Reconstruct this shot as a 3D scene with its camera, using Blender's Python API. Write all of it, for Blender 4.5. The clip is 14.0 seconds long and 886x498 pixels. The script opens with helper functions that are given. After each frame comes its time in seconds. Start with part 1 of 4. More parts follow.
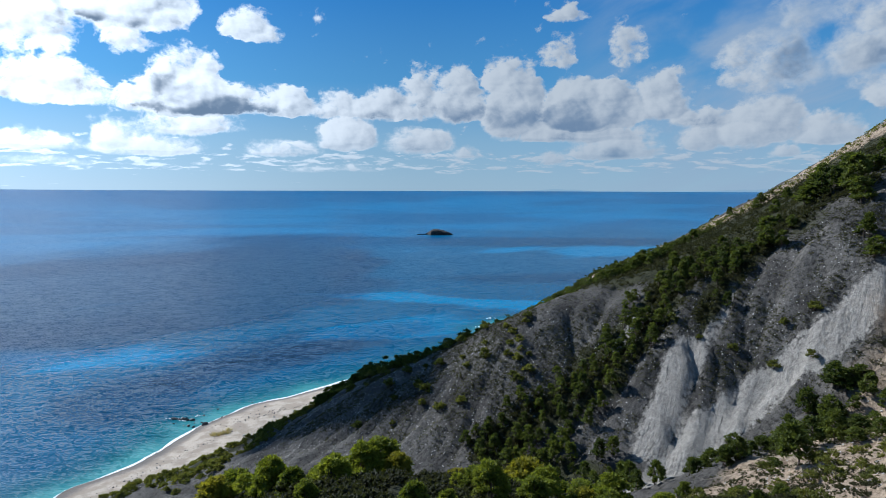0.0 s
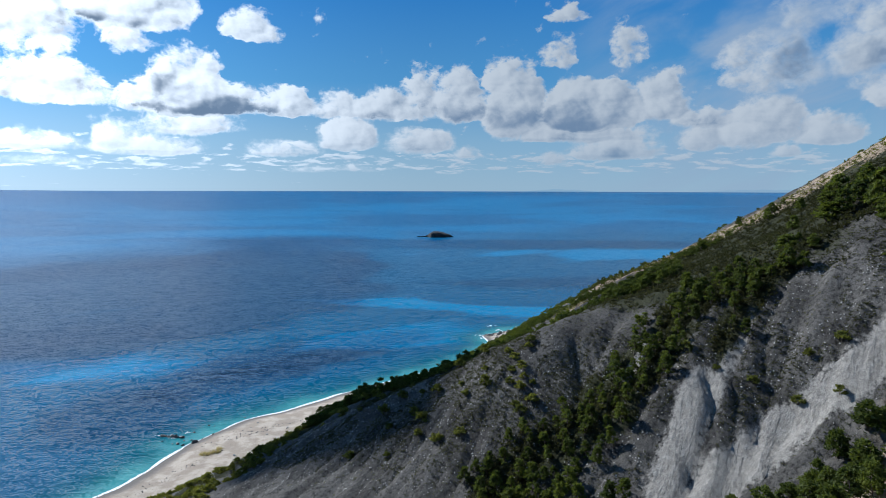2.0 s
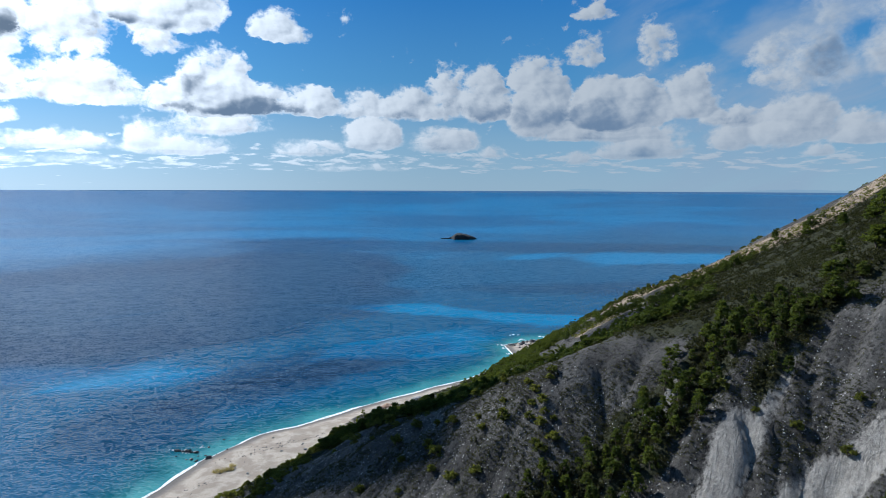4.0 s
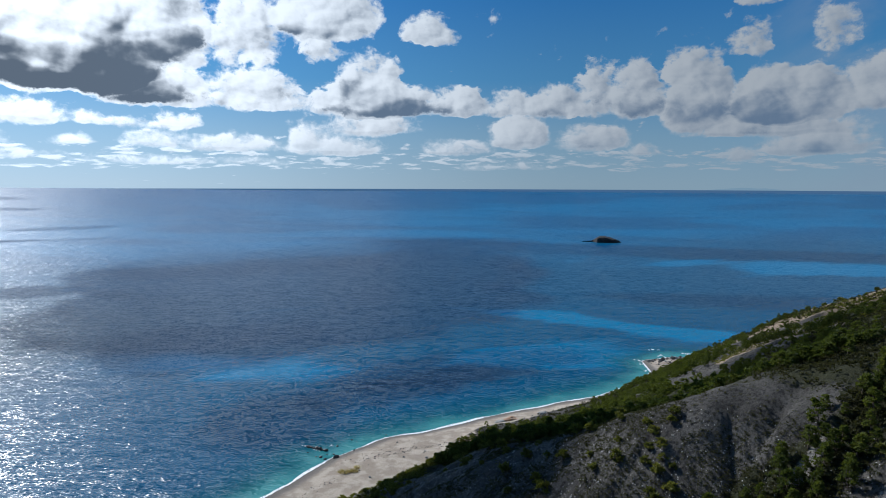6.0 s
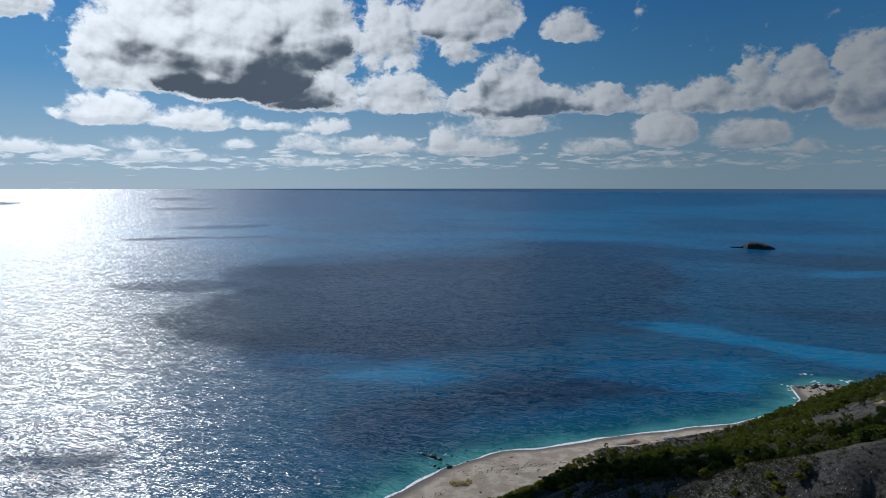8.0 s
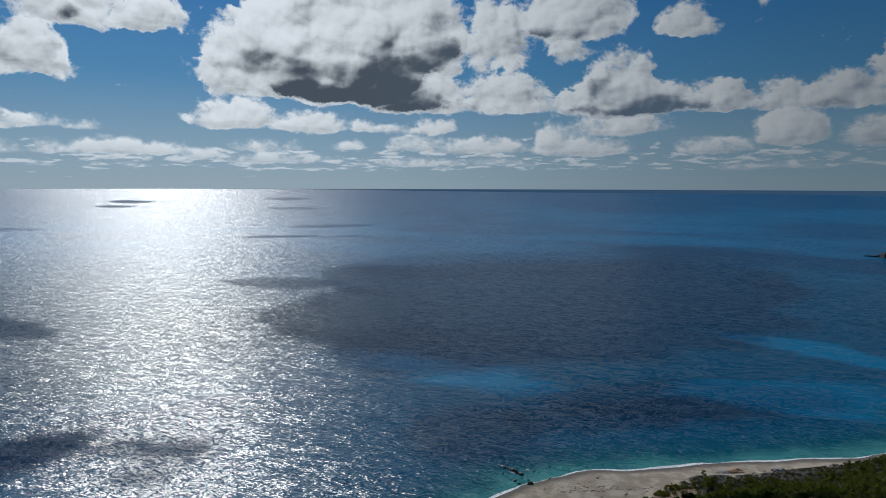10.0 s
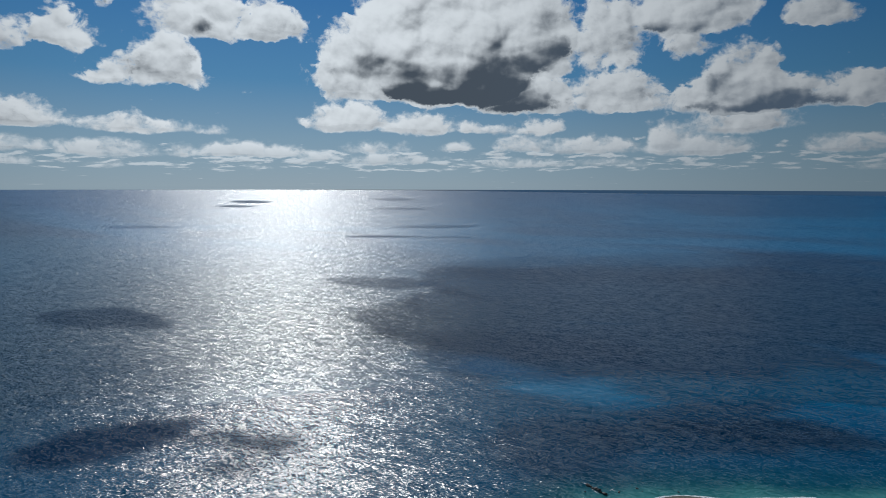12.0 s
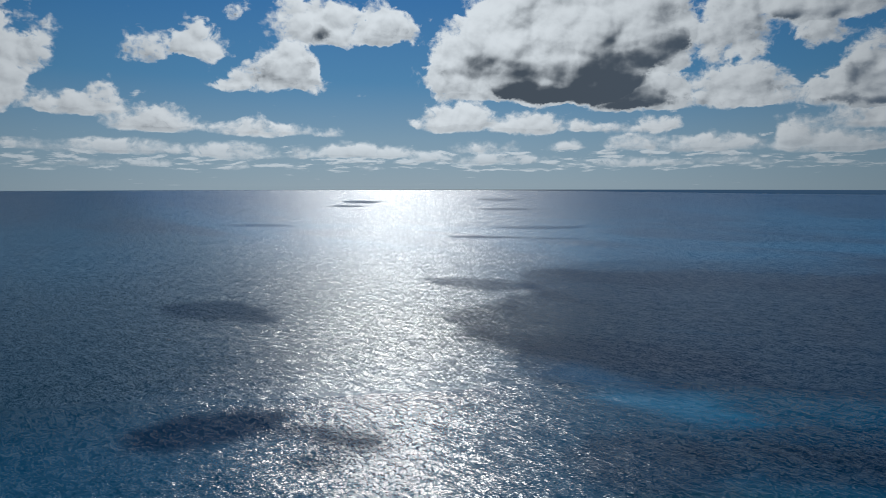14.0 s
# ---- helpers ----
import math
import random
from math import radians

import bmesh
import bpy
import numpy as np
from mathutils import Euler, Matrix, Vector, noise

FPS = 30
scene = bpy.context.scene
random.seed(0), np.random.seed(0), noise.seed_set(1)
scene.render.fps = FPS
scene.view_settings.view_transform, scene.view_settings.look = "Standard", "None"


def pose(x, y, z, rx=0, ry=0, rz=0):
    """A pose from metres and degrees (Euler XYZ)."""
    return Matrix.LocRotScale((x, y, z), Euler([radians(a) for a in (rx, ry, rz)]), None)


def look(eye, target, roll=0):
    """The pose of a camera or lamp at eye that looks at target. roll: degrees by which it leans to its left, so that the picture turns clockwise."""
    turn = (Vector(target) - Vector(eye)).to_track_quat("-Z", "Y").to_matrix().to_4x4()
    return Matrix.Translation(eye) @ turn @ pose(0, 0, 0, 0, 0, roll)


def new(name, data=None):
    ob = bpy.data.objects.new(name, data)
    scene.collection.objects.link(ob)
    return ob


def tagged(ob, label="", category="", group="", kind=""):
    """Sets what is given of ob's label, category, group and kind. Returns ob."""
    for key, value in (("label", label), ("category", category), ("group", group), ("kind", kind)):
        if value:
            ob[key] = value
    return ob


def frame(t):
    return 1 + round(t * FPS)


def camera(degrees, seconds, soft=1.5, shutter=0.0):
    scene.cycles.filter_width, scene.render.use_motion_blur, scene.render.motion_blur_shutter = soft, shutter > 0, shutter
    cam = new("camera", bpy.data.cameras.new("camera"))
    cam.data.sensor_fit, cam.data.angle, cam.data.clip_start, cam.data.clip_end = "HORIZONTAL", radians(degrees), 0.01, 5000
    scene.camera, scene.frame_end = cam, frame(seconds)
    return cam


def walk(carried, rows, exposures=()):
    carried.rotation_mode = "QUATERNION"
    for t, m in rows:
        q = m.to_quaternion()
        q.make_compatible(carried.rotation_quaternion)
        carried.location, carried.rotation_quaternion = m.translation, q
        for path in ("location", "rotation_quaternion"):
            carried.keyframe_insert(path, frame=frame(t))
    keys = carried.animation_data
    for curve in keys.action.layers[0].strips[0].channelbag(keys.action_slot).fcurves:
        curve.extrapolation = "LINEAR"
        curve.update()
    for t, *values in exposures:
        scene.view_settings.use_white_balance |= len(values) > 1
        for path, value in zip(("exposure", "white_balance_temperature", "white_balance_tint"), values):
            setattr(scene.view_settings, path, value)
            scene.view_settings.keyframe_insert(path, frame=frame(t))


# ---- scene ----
# ---- path ----
# seconds; place; tilt, lean and turn in degrees
LENS = 70.15
PATH = [
    (0.0, 0.00, 0.00, 149.99, 84.379, 0.106, 0.001),
    (0.5, 0.24, 3.77, 151.37, 84.355, 0.051, -0.005),
    (1.0, 0.46, 7.53, 152.75, 84.333, 0.099, -0.002),
    (1.5, 0.69, 11.29, 154.13, 84.349, 0.142, 0.024),
    (2.0, 0.97, 15.00, 155.53, 84.385, 0.137, 0.043),
    (2.2, 1.09, 16.45, 156.12, 84.375, 0.150, 0.090),
    (4.3, 4.84, 30.55, 163.58, 84.310, 0.225, 3.546),
    (4.5, 5.74, 31.66, 164.30, 84.291, 0.225, 4.931),
    (5.0, 8.21, 34.05, 166.04, 84.245, 0.124, 8.520),
    (5.5, 10.66, 36.41, 167.80, 84.192, 0.159, 11.958),
    (6.0, 13.10, 38.73, 169.53, 84.180, 0.191, 15.281),
    (6.5, 15.50, 41.06, 171.23, 84.181, 0.049, 18.539),
    (7.0, 17.73, 43.50, 172.97, 84.114, 0.149, 21.716),
    (7.5, 19.82, 46.13, 174.71, 84.097, 0.146, 24.807),
    (8.0, 21.76, 48.96, 176.41, 84.140, -0.009, 27.657),
    (8.2, 22.42, 50.20, 176.95, 84.150, 0.030, 28.640),
    (10.3, 26.32, 68.10, 178.58, 84.200, 0.150, 38.490),
    (10.5, 26.80, 69.76, 178.78, 84.205, 0.159, 39.442),
    (11.0, 28.03, 73.87, 179.23, 84.173, -0.035, 41.820),
    (11.5, 29.25, 77.93, 179.63, 84.202, 0.077, 44.260),
    (12.0, 30.48, 82.00, 180.04, 84.242, 0.100, 46.655),
    (12.5, 31.71, 86.08, 180.49, 84.195, -0.042, 49.074),
    (13.0, 32.94, 90.15, 180.94, 84.345, 0.068, 51.515),
    (13.5, 34.17, 94.22, 181.38, 84.348, -0.047, 53.985),
    (14.0, 35.39, 98.29, 181.83, 84.231, -0.066, 56.412),
]
# ---- path end ----
cam = camera(LENS, 14.0, soft=0.55)
walk(cam, [(t, pose(x, y, z, tilt, 0, turn) @ pose(0, 0, 0, 0, 0, lean)) for t, x, y, z, tilt, lean, turn in PATH],
     exposures=[(0, 0.48, 5650, 7), (2, 0.46, 5650, 7), (4.5, 0.33, 5680, 7), (6, -0.01, 5800, 7.5), (8, -0.6, 5950, 8), (11, -0.94, 6080, 6.5), (14, -0.94, 6120, 6.5)])

# ---- sky, sun ----
SUN_TURN, SUN_RISE = 61.0, 36.0          # degrees left of north (+y), and above the horizon
SUN_WAY = Vector((-math.sin(radians(SUN_TURN)) * math.cos(radians(SUN_RISE)),
                  math.cos(radians(SUN_TURN)) * math.cos(radians(SUN_RISE)), math.sin(radians(SUN_RISE))))


class Net:
    """A short way to write node trees."""

    def __init__(self, tree):
        self.tree = tree

    def node(self, kind, **props):
        n = self.tree.nodes.new(kind)
        for key, value in props.items():
            setattr(n, key, value)
        return n

    def put(self, socket, value):
        if isinstance(value, bpy.types.NodeSocket):
            self.tree.links.new(value, socket)
        elif value is not None:
            socket.default_value = value

    def math(self, op, a, b=None, c=None, clamp=False):
        n = self.node("ShaderNodeMath", operation=op, use_clamp=clamp)
        for s, v in zip(n.inputs, (a, b, c)):
            self.put(s, v)
        return n.outputs[0]

    def add(self, a, b): return self.math("ADD", a, b)
    def sub(self, a, b): return self.math("SUBTRACT", a, b)
    def mul(self, a, b): return self.math("MULTIPLY", a, b)
    def div(self, a, b): return self.math("DIVIDE", a, b)
    def most(self, a, b): return self.math("MAXIMUM", a, b)
    def least(self, a, b): return self.math("MINIMUM", a, b)
    def mad(self, a, b, c): return self.math("MULTIPLY_ADD", a, b, c)

    def vec(self, op, a, b=None, scale=None):
        n = self.node("ShaderNodeVectorMath", operation=op)
        self.put(n.inputs[0], a)
        if b is not None:
            self.put(n.inputs[1], b)
        if scale is not None:
            self.put(n.inputs["Scale"], scale)
        return n.outputs["Value"] if op in ("LENGTH", "DOT_PRODUCT", "DISTANCE") else n.outputs[0]

    def xyz(self, x, y, z):
        n = self.node("ShaderNodeCombineXYZ")
        for s, v in zip(n.inputs, (x, y, z)):
            self.put(s, v)
        return n.outputs[0]

    def split(self, v):
        n = self.node("ShaderNodeSeparateXYZ")
        self.put(n.inputs[0], v)
        return n.outputs

    def noise(self, v, scale, detail=4.0, rough=0.55, warp=0.0, dims="3D", lac=2.0):
        n = self.node("ShaderNodeTexNoise", noise_dimensions=dims)
        self.put(n.inputs["Vector"], v)
        for key, value in (("Scale", scale), ("Detail", detail), ("Roughness", rough), ("Lacunarity", lac), ("Distortion", warp)):
            self.put(n.inputs[key], value)
        return n.outputs["Fac"]

    def ramp(self, x, lo, hi, a=0.0, b=1.0, smooth=True):
        n = self.node("ShaderNodeMapRange", interpolation_type="SMOOTHSTEP" if smooth else "LINEAR", clamp=True)
        for s, v in zip(n.inputs, (x, lo, hi, a, b)):
            self.put(s, v)
        return n.outputs[0]

    def mix(self, f, a, b, blend="MIX"):
        n = self.node("ShaderNodeMix", data_type="RGBA", blend_type=blend)
        self.put(n.inputs["Factor"], f)
        self.put(n.inputs[6], a)
        self.put(n.inputs[7], b)
        return n.outputs[2]


def heap_group():
    """One heap of cloud before others: flat below and domed above; it passes on its depth, its slope towards the sun and how deep in its own shade it lies."""
    tree = bpy.data.node_groups.new("cloud_heap", "ShaderNodeTree")
    for name in ("turn", "rise", "sun_x", "sun_y", "best", "slope", "grey", "at_turn", "at_rise", "per_width", "per_top", "per_foot", "size", "deep"):
        tree.interface.new_socket(name, in_out="INPUT", socket_type="NodeSocketFloat")
    for name in ("best", "slope", "grey"):
        tree.interface.new_socket(name, in_out="OUTPUT", socket_type="NodeSocketFloat")
    net = Net(tree)
    turn, rise, sun_x, sun_y, best, slope, grey, at_turn, at_rise, per_width, per_top, per_foot, size, deep = net.node("NodeGroupInput").outputs[:14]
    out = net.node("NodeGroupOutput")
    order = net.mul(net.mul(net.add(best, 4.0), net.add(slope, 9.0)), net.add(grey, 1.0))
    turn, rise = net.mad(order, 1e-9, turn), net.mad(order, 1e-9, rise)       # keeps the heaps in order
    dx = net.mul(net.sub(turn, at_turn), per_width)
    r = net.sub(rise, at_rise)
    top, foot = net.most(net.mul(r, per_top), 0.0), net.most(net.mul(r, net.mul(per_foot, -1.0)), 0.0)
    e = net.mul(net.sub(1.0, net.mad(dx, dx, net.mad(top, top, net.mul(foot, foot)))), size)
    lean = net.mad(net.mul(dx, per_width), sun_x, net.mul(net.sub(net.mul(top, per_top), net.mul(foot, per_foot)), sun_y))
    own = net.math("MULTIPLY_ADD", net.sub(net.mul(top, 0.9), net.mul(foot, 0.3)), -1.0, 0.8, clamp=True)
    over = net.math("MULTIPLY_ADD", net.sub(e, best), 1.1, 0.5, clamp=True)
    bridge = net.mul(net.mul(over, net.sub(1.0, over)), 0.6)
    net.put(out.inputs[0], net.add(net.mad(over, net.sub(e, best), best), bridge))
    net.put(out.inputs[1], net.mad(over, net.sub(net.mul(net.mul(lean, size), 2.0), slope), slope))
    net.put(out.inputs[2], net.mad(over, net.sub(net.mul(own, deep), grey), grey))
    return tree


HEAP = heap_group()


def build_sky():
    world = bpy.data.worlds.new("sky")
    scene.world = world
    world.use_nodes = True
    world.cycles.sampling_method, world.cycles.sample_map_resolution = "MANUAL", 512
    net = Net(world.node_tree)
    world.node_tree.nodes.clear()
    sky = net.node("ShaderNodeTexSky", sky_type="NISHITA", sun_disc=False, sun_elevation=radians(SUN_RISE),
                   sun_rotation=radians(-SUN_TURN), altitude=150, air_density=1.0, dust_density=0.3, ozone_density=2.0)
    back = net.node("ShaderNodeBackground")
    out = net.node("ShaderNodeOutputWorld")
    way = net.node("ShaderNodeTexCoord").outputs["Generated"]
    x, y, z = net.split(way)
    turn = net.mul(net.math("ARCTAN2", net.mul(x, -1.0), y), 57.29578)     # degrees to the left of north
    rise = net.mul(net.math("ARCSINE", z), 57.29578)
    away = net.math("ABSOLUTE", net.sub(turn, SUN_TURN))
    # clean sea air: pale over the horizon, deep blue higher up, paler under the sun
    air = net.node("ShaderNodeValToRGB")
    ramp = air.color_ramp
    stops = ((0.0, (4.3, 6.0, 7.2)), (0.045, (3.2, 5.3, 7.1)), (0.10, (1.2, 3.75, 6.8)), (0.19, (0.42, 2.4, 6.2)), (0.45, (0.42, 1.9, 4.5)), (1.0, (0.3, 1.3, 3.2)))
    while len(ramp.elements) < len(stops):
        ramp.elements.new(0.5)
    for e, (at, c) in zip(ramp.elements, stops):
        e.position, e.color = at, (*[v / 10 for v in c], 1)
    net.put(air.inputs[0], net.mul(rise, 1 / 90.0))
    clear = net.mix(0.93, sky.outputs[0], net.mix(1.0, air.outputs[0], (10, 10, 10, 1), "MULTIPLY"))
    clear = net.mix(1.0, clear, net.mix(net.ramp(away, 4.0, 62.0), SUNWARD_AIR, (1, 1, 1, 1)), "MULTIPLY")

    # the way to the sun across the sky
    sx, sy = net.sub(SUN_TURN, turn), net.sub(SUN_RISE, rise)
    span = net.most(net.math("SQRT", net.mad(sx, sx, net.mul(sy, sy))), 1.0)
    sx, sy = net.div(sx, span), net.div(sy, span)

    def shifted(turn, rise, size, amount):
        n = net.node("ShaderNodeTexNoise", noise_dimensions="3D")
        net.put(n.inputs["Vector"], net.xyz(turn, net.mul(rise, 1.25), 5.0))
        for key, value in (("Scale", 1.0 / size), ("Detail", 3.0), ("Roughness", 0.5)):
            n.inputs[key].default_value = value
        dx, dy, dz = net.split(n.outputs["Color"])
        return net.mad(net.sub(dx, 0.5), amount, turn), net.mad(net.sub(dy, 0.5), amount * 0.7, rise)

    def lumps(turn, rise, size, soft):
        """Rounded heads like those of a cauliflower: 1 on a head, 0 between."""
        v = net.node("ShaderNodeTexVoronoi", feature="SMOOTH_F1", voronoi_dimensions="2D")
        net.put(v.inputs["Vector"], net.xyz(turn, net.mul(rise, 1.2), 0.0))
        v.inputs["Scale"].default_value, v.inputs["Smoothness"].default_value = 1.0 / size, soft
        d = v.outputs["Distance"]
        return net.sub(1.0, net.mul(net.mul(d, d), 1.9))

    fine = net.ramp(rise, 2.5, 9.0, 0.3, 1.0)          # smaller heads on the far, low clouds

    def billow(turn, rise):
        """How far the heads stand out, in degrees."""
        wt, wr = shifted(turn, rise, 1.5, 1.5)
        small = net.mad(net.sub(lumps(wt, wr, 0.40, 0.35), 0.6), 0.04, net.mul(net.sub(lumps(wt, wr, 0.9, 0.4), 0.6), 0.15))
        large = net.mul(net.sub(lumps(wt, wr, 2.3, 0.5), 0.6), 0.62)
        return net.mad(large, fine, net.mul(small, net.ramp(fine, 0.3, 0.8, 0.5, 1.0)))

    wt, wr = shifted(turn, rise, 4.0, 2.6)
    wt, wr = shifted(wt, wr, 1.2, 0.9)
    wt = net.mad(net.sub(fine, 1.0), net.sub(wt, turn), wt)
    wr = net.mad(net.sub(fine, 1.0), net.sub(wr, rise), wr)
    body, slope, grey = -2.5, 0.0, 0.0
    for c_turn, base, top, wide, thick in CLOUDS:
        one = net.node("ShaderNodeGroup", node_tree=HEAP)
        high = top - base
        size = min(wide, high * 0.8) * 0.6 * min(0.55 + 0.5 * thick, 1.3)
        for socket, value in zip(one.inputs, (wt, wr, sx, sy, body, slope, grey, c_turn, base + high * 0.27, 0.92 / wide, 0.95 / (high * 0.73), 1 / (high * 0.27), size, min(0.2 + 0.5 * thick, 1.15))):
            net.put(socket, value)
        body, slope, grey = one.outputs[0], one.outputs[1], one.outputs[2]
    puff = billow(turn, rise)
    fray = net.noise(net.xyz(turn, net.mul(rise, 1.25), 4.0), 1.5, 8.0, 0.6, 0.25)
    wisp = net.noise(net.xyz(turn, net.mul(rise, 1.25), 14.0), 0.45, 4.0, 0.55, 0.5)
    wispy = net.ramp(wisp, 0.42, 0.62)                 # some edges are crisp, some fray out
    here = net.add(net.add(body, puff), net.mul(net.sub(fray, 0.5), net.mul(net.mad(wispy, 2.0, 0.85), net.ramp(fine, 0.3, 1.0, 0.5, 1.0))))
    here = net.mad(net.mul(net.sub(wisp, 0.5), fine), 2.6, net.add(here, 0.1))
    soft = net.mul(net.ramp(turn, -20.0, -30.0), net.ramp(rise, 6.0, 9.0))        # the north-eastern heads melt into the veil
    heap_cover = net.ramp(here, -0.05, net.mad(soft, 1.6, net.mad(wispy, 0.9, 0.34)))
    # rows of small clouds, smaller towards the horizon
    def rows(lift, wide, tall, seed):
        at = net.math("LOGARITHM", net.most(net.add(rise, 0.6 + lift), 0.1), 2.718)
        return net.noise(net.xyz(net.mul(turn, wide), net.mul(at, tall), seed), 1.0, 7.0, 0.56, 0.25)

    low_here = rows(0.0, 0.42, 5.4, 6.0)
    low = net.mad(net.sub(low_here, 0.5), 6.0, net.mad(net.mul(net.ramp(rise, 0.9, 1.6), net.ramp(rise, 2.6, 3.8, 1.0, 0.0)), 1.0, -0.9))
    low_cover = net.mul(net.ramp(low, 0.0, 0.7), 0.85)
    cover = net.most(heap_cover, low_cover)
    # the side towards the sun is bright; what has much cloud above it is dark
    relief = net.mad(net.most(slope, -0.4), 0.3, net.mul(net.sub(puff, billow(net.mad(sx, 0.5, turn), net.mad(sy, 0.5, rise))), 0.85))
    relief = net.mad(net.sub(fray, net.noise(net.xyz(net.mad(sx, 0.25, turn), net.mul(net.mad(sy, 0.25, rise), 1.25), 4.0), 1.5, 8.0, 0.6, 0.25)), 0.22, relief)
    core = net.noise(net.xyz(turn, net.mul(rise, 1.25), 21.0), 0.2, 3.0, 0.42, 0.4)
    thick = net.ramp(net.mad(net.sub(core, 0.5), 2.4, here), 0.4, 2.0)
    under = net.ramp(net.mul(net.math("MULTIPLY_ADD", net.sub(core, 0.5), 2.0, grey, clamp=True), thick), 0.2, 1.0)
    light = net.mad(relief, net.ramp(away, 12.0, 60.0, 0.85, 1.35), net.mad(under, net.ramp(away, 12.0, 60.0, -1.15, -0.75), net.ramp(away, 12.0, 60.0, 0.63, 0.60)))
    light = net.mad(net.ramp(here, 0.0, 0.6, 0.28, 0.0), net.ramp(under, 0.1, 0.7, 1.0, 0.3), light)      # thin rims let the sun through
    light = net.mix(heap_cover, net.mad(net.sub(low_here, rows(0.2, 0.42, 5.4, 6.0)), 3.2, 0.75), light)
    light = net.ramp(light, -0.45, 1.05)
    dark = net.mix(net.ramp(away, 10.0, 52.0), CLOUD_SHADE_SUNWARD, CLOUD_SHADE)
    cloud = net.mix(light, dark, net.mix(net.ramp(away, 0.0, 72.0), CLOUD_LIT_SUNWARD, CLOUD_LIT))
    # a thin high veil in the north-east
    veil = net.noise(net.xyz(net.mul(turn, 0.5), net.mad(turn, 0.35, net.mul(rise, 1.1)), 12.0), 0.16, 5.0, 0.55, 0.4)
    veil = net.mul(net.mul(net.ramp(veil, 0.33, 0.62), net.ramp(turn, -8.0, -22.0)), net.ramp(rise, 3.0, 7.0, 0.45, 0.8))
    clear = net.mix(veil, clear, (4.2, 5.2, 6.5, 1))
    cover = net.mul(cover, net.ramp(rise, 0.0, 5.0, 0.6, 1.0))
    shown = net.mix(cover, clear, cloud)
    # faint hills of a far coast along the horizon
    hills = net.most(net.mul(net.ramp(turn, -6.5, -10.0), net.ramp(turn, -10.5, -14.5, 1.0, 0.0)), net.mul(net.ramp(turn, -20.0, -26.0), net.ramp(turn, -29.0, -36.0, 1.0, 0.0)))
    crest = net.mad(hills, net.mad(net.noise(net.xyz(turn, 0.0, 3.0), 0.7, 3.0, 0.5), 0.3, 0.08), -0.42)
    shown = net.mix(net.ramp(net.sub(rise, crest), -0.02, 0.03, 0.5, 0.0), shown, (2.7, 4.6, 6.3, 1))
    # beyond the sheet of water the sea goes on to the true horizon
    # the sun's glitter there is painted as a brighter colour towards the sun
    shown = net.mix(net.ramp(rise, -0.42, -0.36, 1.0, 0.0), shown, net.mix(net.ramp(away, 5.0, 22.0), (7.0, 7.2, 7.4, 1), (1.2, 2.4, 4.3, 1)))
    net.put(back.inputs["Color"], shown)
    back.inputs["Strength"].default_value = SKY_STRENGTH
    net.put(out.inputs["Surface"], back.outputs[0])


SKY_STRENGTH = 0.055
SUNWARD_AIR = (2.0, 1.92, 1.92, 1)
CLOUD_SHADE_SUNWARD, CLOUD_SHADE = (2.2, 2.7, 3.4, 1), (2.3, 3.2, 4.5, 1)
CLOUD_LIT_SUNWARD, CLOUD_LIT = (25.0, 25.6, 26.2, 1), (7.0, 7.3, 7.6, 1)
CLOUDS = []


def heap(turn, base, top, wide, thick=1.0):
    """A heap of cloud: degrees to the left of north, height of its base and top, half its width, thickness."""
    CLOUDS.append((turn, base, top, wide, thick))


heap(46.8, 7.4, 17.4, 9.3, 0.9)
heap(46.0, 6.8, 12.9, 8.3, 2.6)
heap(54.5, 7.9, 13.5, 3.6, 0.5)
heap(52.6, 7.2, 11.4, 4.5, 0.6)
heap(39.4, 8.9, 16.9, 4.6, 1.2)
heap(48.8, 10.2, 17.9, 5.2, 0.5)
heap(55.5, 4.7, 7.4, 3.6, 0.9)
heap(49.3, 4.4, 6.4, 3.2, 0.9)
heap(39.4, 6.2, 9.7, 4.5, 1.3)
heap(31.6, 5.9, 9.7, 3.7, 0.8)
heap(32.2, 9.7, 16.4, 2.6, 0.8)
heap(25.8, 12.0, 17.4, 4.7, 0.9)
heap(26.1, 10.6, 13.8, 2.0, 0.6)
heap(17.0, 11.8, 14.6, 2.3, 0.5)
heap(21.5, 5.7, 9.3, 5.8, 1.2)
heap(21.8, 6.0, 11.1, 3.0, 1.2)
heap(21.4, 4.2, 6.4, 3.9, 0.8)
heap(13.8, 5.9, 8.7, 3.2, 1.0)
heap(9.6, 5.8, 8.2, 2.2, 0.8)
heap(5.5, 5.7, 8.7, 3.0, 0.9)
heap(1.9, 5.8, 10.4, 1.5, 0.9)
heap(-1.4, 5.6, 10.3, 2.5, 1.0)
heap(13.9, 2.6, 4.1, 3.1, 0.8)
heap(8.4, 3.1, 6.2, 2.7, 1.0)
heap(2.2, 2.9, 5.3, 3.0, 1.0)
heap(-2.1, 2.5, 3.5, 1.5, 0.6)
heap(25.0, 2.5, 4.3, 4.3, 0.8)
heap(27.2, 2.9, 5.4, 1.7, 0.8)
heap(33.8, 2.7, 4.3, 4.0, 0.9)
heap(37.9, 4.4, 5.9, 2.2, 0.8)
heap(45.2, 3.0, 3.9, 1.6, 0.7)
heap(39.8, 3.0, 4.5, 2.5, 0.8)
heap(42.0, 4.6, 5.4, 1.1, 0.6)
heap(51.4, 1.8, 2.9, 4.5, 0.8)
heap(39.0, 1.6, 2.4, 4.8, 0.7)
heap(31.6, 1.6, 2.4, 2.5, 0.6)
